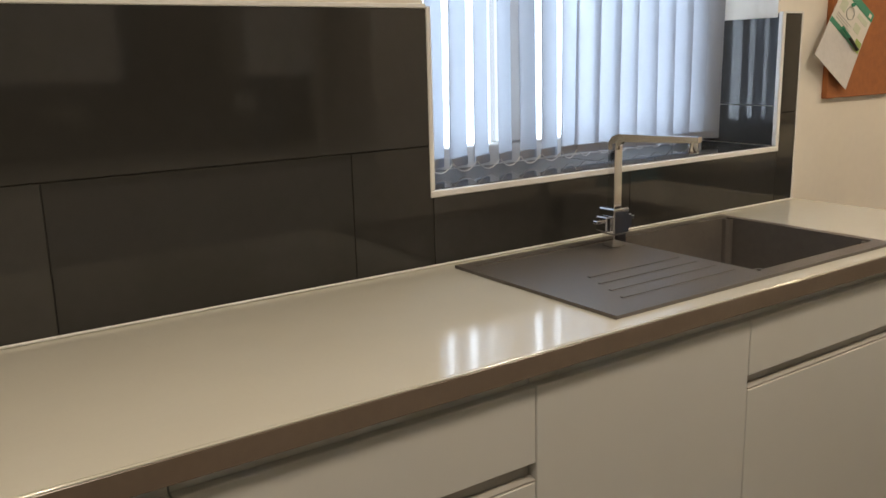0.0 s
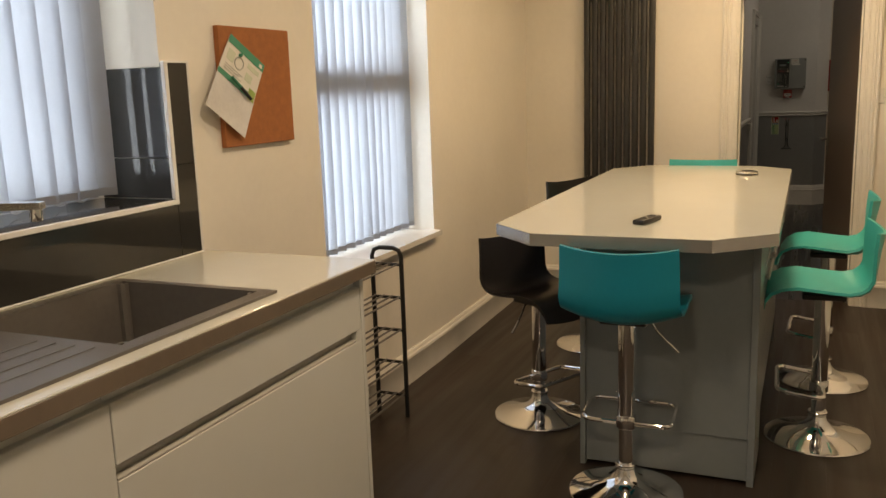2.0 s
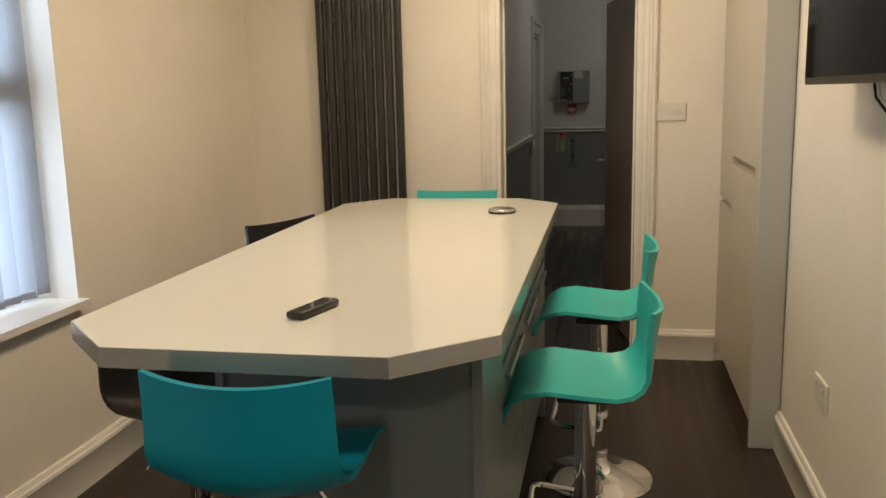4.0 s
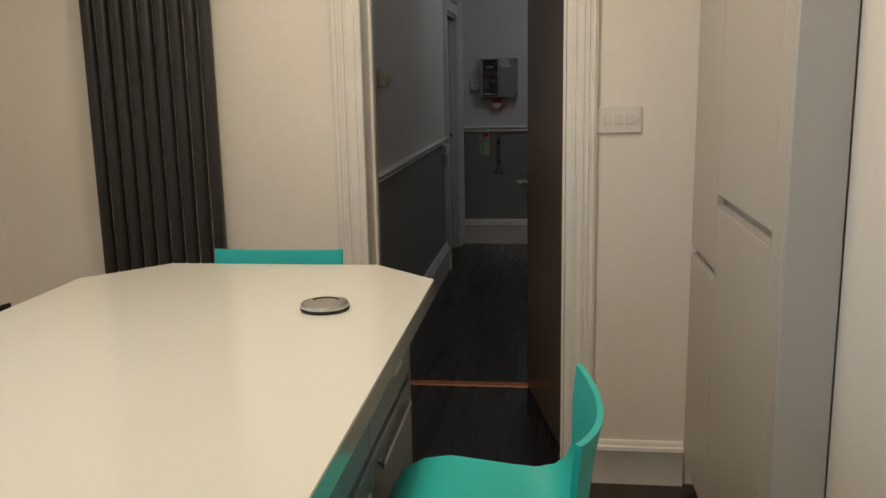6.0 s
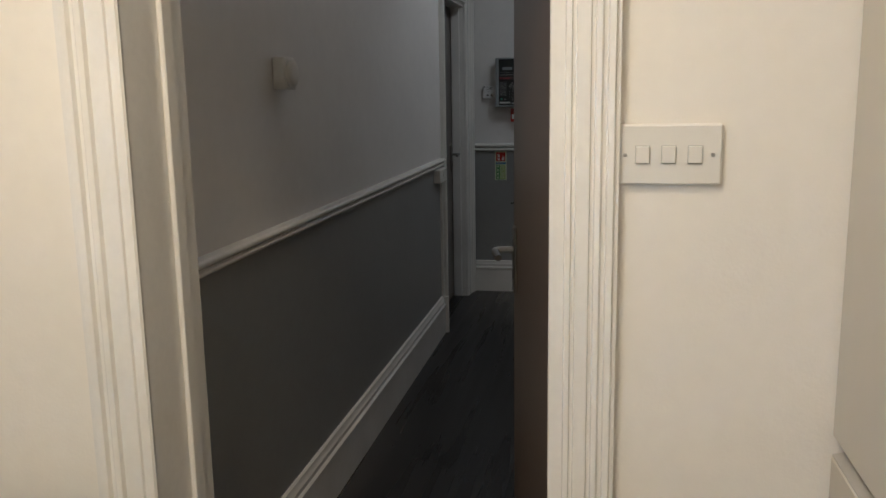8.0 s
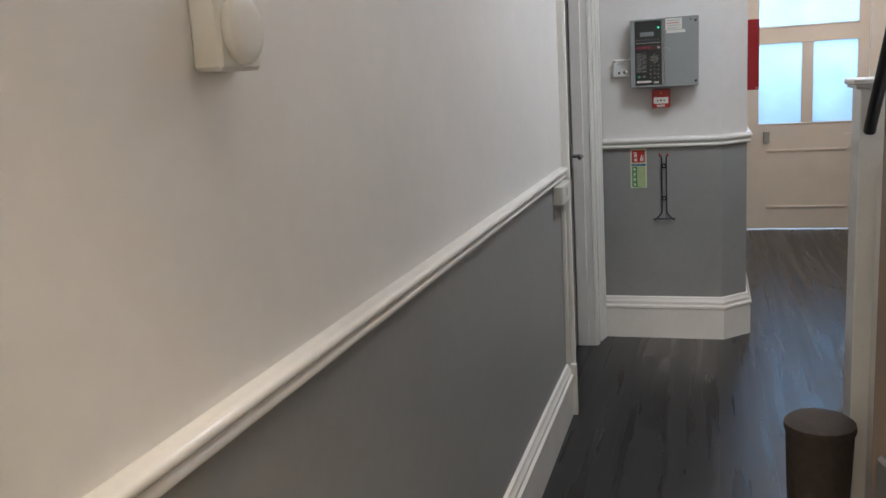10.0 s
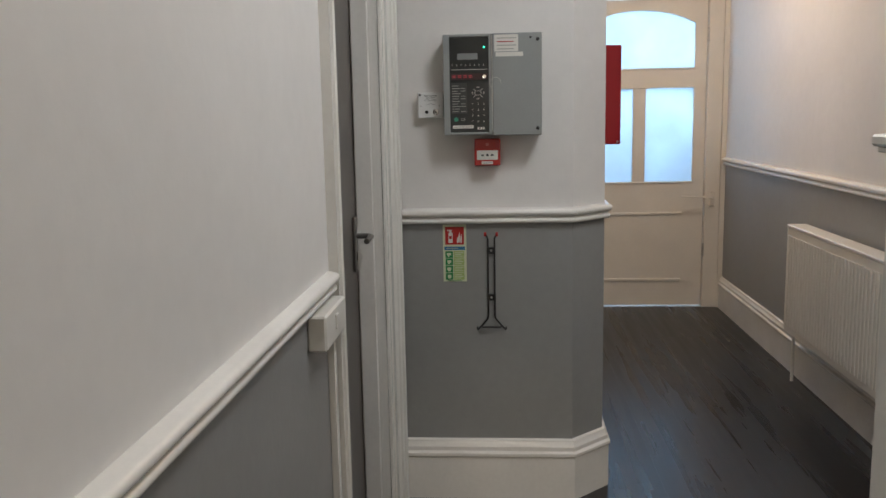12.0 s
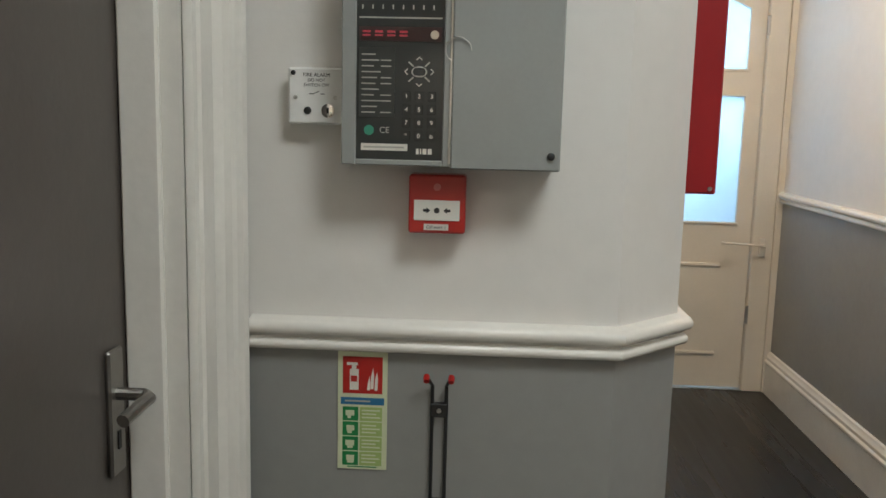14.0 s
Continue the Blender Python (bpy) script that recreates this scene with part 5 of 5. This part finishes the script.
for u0, u1 in ((0.70, 0.73), (0.745, 0.76), (0.775, 0.82), (0.835, 0.88)):
    on_panel("emblem", u0, u1, 0.945, 0.972, PAPER, d=0.0009)
st = part("sticker", B(PX - 0.0008, PM - 0.080, PZ1 - 0.055, PX, PM - 0.006, PZ1 - 0.004), PAPER, ap, "white printed service sticker")
part("sticker", B(PX - 0.0008, PM - 0.095, PZ1 - 0.070, PX, PM - 0.010, PZ1 - 0.057), PAPER, ap)
for k in range(4):
    part("print_line", B(PX - 0.0013, PM - 0.074 + 0.008 * (k % 2), PZ1 - 0.016 - 0.011 * k, PX - 0.0008, PM - 0.014, PZ1 - 0.013 - 0.011 * k), RED if k == 1 else PRINT_GREY, st)
for z in (PZ0 + 0.018, PZ1 - 0.020):
    part("lock", lathe(bmesh.new(), [(0.0055, 0), (0.0055, 0.003), (0.004, 0.004)], 0, 0, 16, m=pose(PX, PY0 + 0.012, z, 0, -90, 0)), INK, ap)
part("lock", lathe(bmesh.new(), [(0.0035, 0), (0.0035, 0.002)], 0, 0, 12, m=pose(PX, PY0 + 0.034, PZ1 - 0.014, 0, -90, 0)), INK, ap)
part("wire_loop", tube(bmesh.new(), [(PX - 0.003, PM + 0.010 - 0.018 + 0.018 * math.cos(a), 1.408 + 0.017 * math.sin(a)) for a in [radians(-60 + 24 * k) for k in range(11)]], 0.0008, 5), BRUSHED, ap)
part("hinge", B(PX - 0.002, PM + 0.0005, PZ0 + 0.004, PX + 0.004, PM + 0.0025, PZ1 - 0.004), BRUSHED, ap)

iso = thing("isolator_switch", "small white fire alarm isolator plate with key switch", "switch", (XB, 0.362, 1.30))
IXF = XB - 0.030
part("box", B(IXF, 0.318, 1.302, XB, 0.400, 1.384, b=0.003), TRIM, iso)
for yy, zz, rr_, mt in ((0.392, 1.376, 0.0035, INK), (0.389, 1.341, 0.003, BRUSHED), (0.330, 1.341, 0.003, BRUSHED), (0.371, 1.322, 0.0055, INK), (0.341, 1.322, 0.010, CHROME)):
    part("key_switch" if rr_ > 0.008 else "screw", lathe(bmesh.new(), [(rr_, 0), (rr_, 0.002), (rr_ * 0.7, 0.003)], 0, 0, 18, m=pose(IXF, yy, zz, 0, -90, 0)), mt, iso)
part("key_slot", B(IXF - 0.0042, 0.3395, 1.318, IXF - 0.003, 0.3425, 1.326), INK, iso)


def text_on_x(parent, text, size, x, y, z, material, name="wording"):
    return lettering(text, size, Matrix(((0, 0, -1, x), (-1, 0, 0, y), (0, 1, 0, z), (0, 0, 0, 1))), material, name, parent)


text_on_x(iso, "FIRE ALARM", 0.0075, IXF - 0.0005, 0.358, 1.373, INK)
text_on_x(iso, "DO NOT", 0.0065, IXF - 0.0005, 0.358, 1.3655, INK)
text_on_x(iso, "SWITCH OFF", 0.0065, IXF - 0.0005, 0.358, 1.3585, INK)
for a_, b_ in (((0.369, 1.346), (0.363, 1.346)), ((0.363, 1.346), (0.354, 1.350)), ((0.352, 1.346), (0.346, 1.346))):
    part("symbol", tube(bmesh.new(), [(IXF - 0.0003, *a_), (IXF - 0.0003, *b_)], 0.0006, 5), INK, iso)

cpn = thing("fire_call_point", "red break glass fire call point", "call point", (XB, 0.177, 1.148))
CX = XB - 0.045
part("box", B(CX, 0.136, 1.148, XB, 0.219, 1.234, b=0.003), RED, cpn)
part("glass_panel", B(CX - 0.0012, 0.144, 1.167, CX, 0.211, 1.197, b=0.0004), PAPER, cpn, "white operating panel")
part("dot", lathe(bmesh.new(), [(0.0042, 0), (0.0042, 0.0005)], 0, 0, 18, m=pose(CX - 0.0012, 0.1775, 1.182, 0, -90, 0)), INK, cpn)
for s_ in (-1, 1):
    yb = 0.1775 + s_ * 0.015
    part("arrow", prism(bmesh.new(), [(yb + s_ * 0.005, 1.180), (yb + s_ * 0.005, 1.184), (yb, 1.184), (yb, 1.1865), (yb - s_ * 0.0055, 1.182), (yb, 1.1775), (yb, 1.180)], CX - 0.0018, CX - 0.0012, "x"), INK, cpn)
part("emblem", lathe(bmesh.new(), [(0.0055, 0), (0.0055, 0.0006)], 0, 0, 14, m=pose(CX, 0.1775, 1.216, 0, -90, 0)), mat("faint_red", (0.55, 0.12, 0.10), 0.4), cpn)
part("label_strip", B(CX - 0.0010, 0.160, 1.153, CX, 0.196, 1.162), PAPER, cpn)
text_on_x(cpn, "Call point 1", 0.0062, CX - 0.0013, 0.178, 1.1575, INK)

# extinguisher sign
sg = thing("fire_extinguisher_sign", "photoluminescent extinguisher sign, red over green panels", "sign", (XB, 0.29, 0.76))
SGX, SY_0, SY_1, SZ_0, SZ_1 = XB - 0.002, 0.251, 0.329, 0.761, 0.953
part("plate", B(SGX, SY_0, SZ_0, XB, SY_1, SZ_1), SIGN_CREAM, sg)


def on_sign(name, u0, u1, v0, v1, material, d=0.0004):
    return part(name, B(SGX - d, SY_1 - u1 * 0.078, SZ_1 - v1 * 0.192, SGX, SY_1 - u0 * 0.078, SZ_1 - v0 * 0.192), material, sg)


on_sign("red_field", 0.10, 0.90, 0.04, 0.35, RED)
on_sign("extinguisher_shape", 0.24, 0.42, 0.145, 0.32, PAPER, 0.0008)
on_sign("extinguisher_shape", 0.28, 0.37, 0.11, 0.16, PAPER, 0.0008)
on_sign("extinguisher_shape", 0.18, 0.40, 0.09, 0.112, PAPER, 0.0008)
on_sign("extinguisher_label", 0.26, 0.39, 0.20, 0.25, RED, 0.0012)
for k, (u0, v0, v1) in enumerate(((0.60, 0.20, 0.32), (0.67, 0.13, 0.31), (0.75, 0.16, 0.32))):
    part("flame", prism(bmesh.new(), [(SY_1 - (u0 - 0.01) * 0.078, SZ_1 - v1 * 0.192), (SY_1 - (u0 + 0.05) * 0.078, SZ_1 - v1 * 0.192), (SY_1 - (u0 + 0.06) * 0.078, SZ_1 - (v0 + 0.06) * 0.192), (SY_1 - (u0 + 0.04) * 0.078, SZ_1 - v0 * 0.192), (SY_1 - u0 * 0.078, SZ_1 - (v0 + 0.07) * 0.192)], SGX - 0.0008, SGX, "x"), PAPER, sg)
on_sign("blue_band", 0.06, 0.94, 0.385, 0.445, BLUE_PRINT)
on_sign("band_text", 0.14, 0.66, 0.408, 0.422, PRINT_GREY, 0.0007)
for k in range(4):
    v = 0.465 + 0.128 * k
    on_sign("green_field", 0.10, 0.42, v, v + 0.118, GREEN_SIGN)
    on_sign("pictogram", 0.16 + 0.02 * (k % 2), 0.34, v + 0.030, v + 0.075, SIGN_CREAM, 0.0008)
    on_sign("pictogram", 0.20, 0.27 + 0.02 * k, v + 0.065, v + 0.098, SIGN_CREAM, 0.0009)
    on_sign("text_field", 0.45, 0.90, v, v + 0.118, GREEN_LIGHT)
    for j in range(3):
        on_sign("text_line", 0.49, 0.86 - 0.08 * ((j + k) % 2), v + 0.022 + 0.030 * j, v + 0.034 + 0.030 * j, SIGN_CREAM, 0.0008)
on_sign("text_line", 0.20, 0.80, 0.975, 0.984, GREEN_SIGN, 0.0006)

# extinguisher bracket
br = thing("extinguisher_bracket", "black wire fire extinguisher wall bracket, empty", "bracket", (XB, 0.169, 0.60))
for s_ in (-1, 1):
    y = 0.169 + s_ * 0.011
    xo = XB - 0.007
    pts = [(xo - 0.022, y + s_ * 0.007, 0.922), (xo - 0.014, y + s_ * 0.004, 0.916), (xo, y, 0.905), (xo, y, 0.645), (xo - 0.001, y + s_ * 0.003, 0.634), (xo - 0.005, y + s_ * 0.022, 0.612), (xo - 0.014, y + s_ * 0.030, 0.606), (xo - 0.030, y + s_ * 0.035, 0.605), (xo - 0.034, y + s_ * 0.037, 0.614)]
    part("rod", tube(bmesh.new(), pts, 0.0030, 8), BLACK_METAL, br)
    part("tip", lathe(bmesh.new(), [(0.0045, -0.006), (0.005, 0), (0.0045, 0.006)], 0, 0, 10, m=pose(xo - 0.024, y + s_ * 0.008, 0.923, 0, 60, 0)), RED, br, "red plastic tip")
part("foot_bar", tube(bmesh.new(), [(XB - 0.012, 0.137, 0.606), (XB - 0.012, 0.169, 0.606), (XB - 0.012, 0.201, 0.606)], 0.0030, 8), BLACK_METAL, br)
for z in (0.866, 0.708):
    part("clip", B(XB - 0.012, 0.169 - 0.014, z - 0.011, XB, 0.169 + 0.014, z + 0.011, b=0.002), BLACK_METAL, br)
    part("screw", lathe(bmesh.new(), [(0.004, 0), (0.003, 0.002)], 0, 0, 10, m=pose(XB - 0.012, 0.169, z, 0, -90, 0)), BRUSHED, br)

rb = thing("red_cabinet", "narrow red metal box mounted on the hall wall", "cabinet", (10.7, -0.215, 1.20))
part("body", B(10.552, -0.268, 1.203, 10.86, -0.2155, 1.531, b=0.003), RED_BOARD, rb)
part("rivet", lathe(bmesh.new(), [(0.004, 0), (0.003, 0.002)], 0, 0, 10, m=pose(10.552, -0.258, 1.212, 0, -90, 0)), BRUSHED, rb)

# white panel radiator in the hall
hrad = thing("panel_radiator", "white ribbed panel radiator with top grille on the hall wall", "radiator", (11.2, YHR, 0.25))
HX0, HX1, HZ0, HZ1, HYF = 10.68, 11.715, 0.262, 0.775, -1.208
part("panel", B(HX0, HYF - 0.016, HZ0, HX1, HYF - 0.004, HZ1 - 0.012, b=0.004), RAD_WHITE, hrad)
for k in range(30):
    x = HX0 + 0.035 + k * (HX1 - HX0 - 0.07) / 29
    part("rib", B(x - 0.009, HYF - 0.005, HZ0 + 0.03, x + 0.009, HYF + 0.001, HZ1 - 0.05, b=0.003), RAD_WHITE, hrad)
part("back_panel", B(HX0, YHR + 0.035, HZ0, HX1, YHR + 0.047, HZ1 - 0.012, b=0.003), RAD_WHITE, hrad)
part("top_grille", B(HX0, YHR + 0.033, HZ1 - 0.012, HX1, HYF, HZ1, b=0.003), RAD_WHITE, hrad)
for x in (HX0, HX1 - 0.002):
    part("side_cover", B(x, YHR + 0.035, HZ0 + 0.01, x + 0.002, HYF - 0.004, HZ1 - 0.012), RAD_WHITE, hrad)
for x in (HX0 + 0.1, HX1 - 0.1):
    part("bracket", B(x - 0.015, YHR, 0.45, x + 0.015, YHR + 0.036, 0.6), RAD_WHITE, hrad)
part("pipe", tube(bmesh.new(), [(HX1 + 0.02, -1.268, 0.0), (HX1 + 0.02, -1.268, 0.30), (HX1 - 0.01, -1.268, 0.30)], 0.0075, 10), RAD_WHITE, hrad)
part("valve", lathe(bmesh.new(), [(0.012, 0.255), (0.014, 0.262), (0.014, 0.318), (0.008, 0.325)], HX1 + 0.02, -1.268, 14), RAD_WHITE, hrad)

# newel and handrail
nw = thing("newel_post", "boxed white stair newel with a flat moulded cap", "newel post", (8.86, -0.51, 0))
part("post", B(8.785, -0.585, 0, 8.925, -0.438, 1.243, b=0.003), GLOSS_WHITE, nw)
part("cap", bx(bx(bmesh.new(), 8.772, -0.598, 1.243, 8.938, -0.425, 1.252, b=0.002), 8.765, -0.605, 1.252, 8.945, -0.418, 1.270, b=0.004), GLOSS_WHITE, nw)
hrl = thing("handrail", "black painted raking stair handrail", "handrail", (8.0, -0.43, 1.1))
part("rail", tube(bmesh.new(), [(8.772, -0.462, 1.125), (8.755, -0.462, 1.148), (7.42, -0.462, 2.460)], 0.0165, 12), BLACK, hrl)
for x, z in ((8.40, 1.495), (7.62, 2.263)):
    part("bracket", tube(bmesh.new(), [(x, -0.485, z), (x, -0.462, z)], 0.008, 8), BLACK, hrl)
bn_ = thing("waste_bin", "dark brown round woven bin on the hall floor", "bin", (8.70, -0.345, 0))
part("drum", lathe(bmesh.new(), [(0.080, 0.001), (0.084, 0.005), (0.092, 0.20), (0.094, 0.27)], 8.70, -0.345, 36), BIN, bn_)
part("lid", lathe(bmesh.new(), [(0.098, 0.268), (0.100, 0.275), (0.098, 0.290), (0.085, 0.300), (0.04, 0.304)], 8.70, -0.345, 36), BIN, bn_, "padded brown lid")

# ---- floor planks ----


def planks(parent_name, material, x0, x1, y0, y1, label, seed, skip=None):
    floor_ob = bpy.data.objects[parent_name]
    rnd = random.Random(seed)
    wp, lp = 0.180, 1.22
    data = {}
    y = y0
    while y < y1 - 0.005:
        w = min(wp, y1 - y)
        x = x0 - rnd.uniform(0, lp)
        while x < x1:
            a, b_ = max(x, x0), min(x + lp, x1)
            if b_ - a > 0.01:
                key = (round(b_ - a, 3), round(w, 3))
                if key not in data:
                    data[key] = mesh_of("plank", B(0.0001, 0.0001, -0.0118, b_ - a - 0.0001, w - 0.0001, 0.0), material)
                ob = new("plank", data[key])
                ob.parent = floor_ob
                ob.location = Vector((a, y, 0)) - floor_ob.location
            x += lp
        y += wp


planks("floor_kitchen", FLOOR_K, -1.70, XF + 0.06, YR - 0.59, 1.70, "", 11)
planks("floor_hall", FLOOR_H, XF + 0.06, 13.36, YHR, YL + 0.14, "", 12)
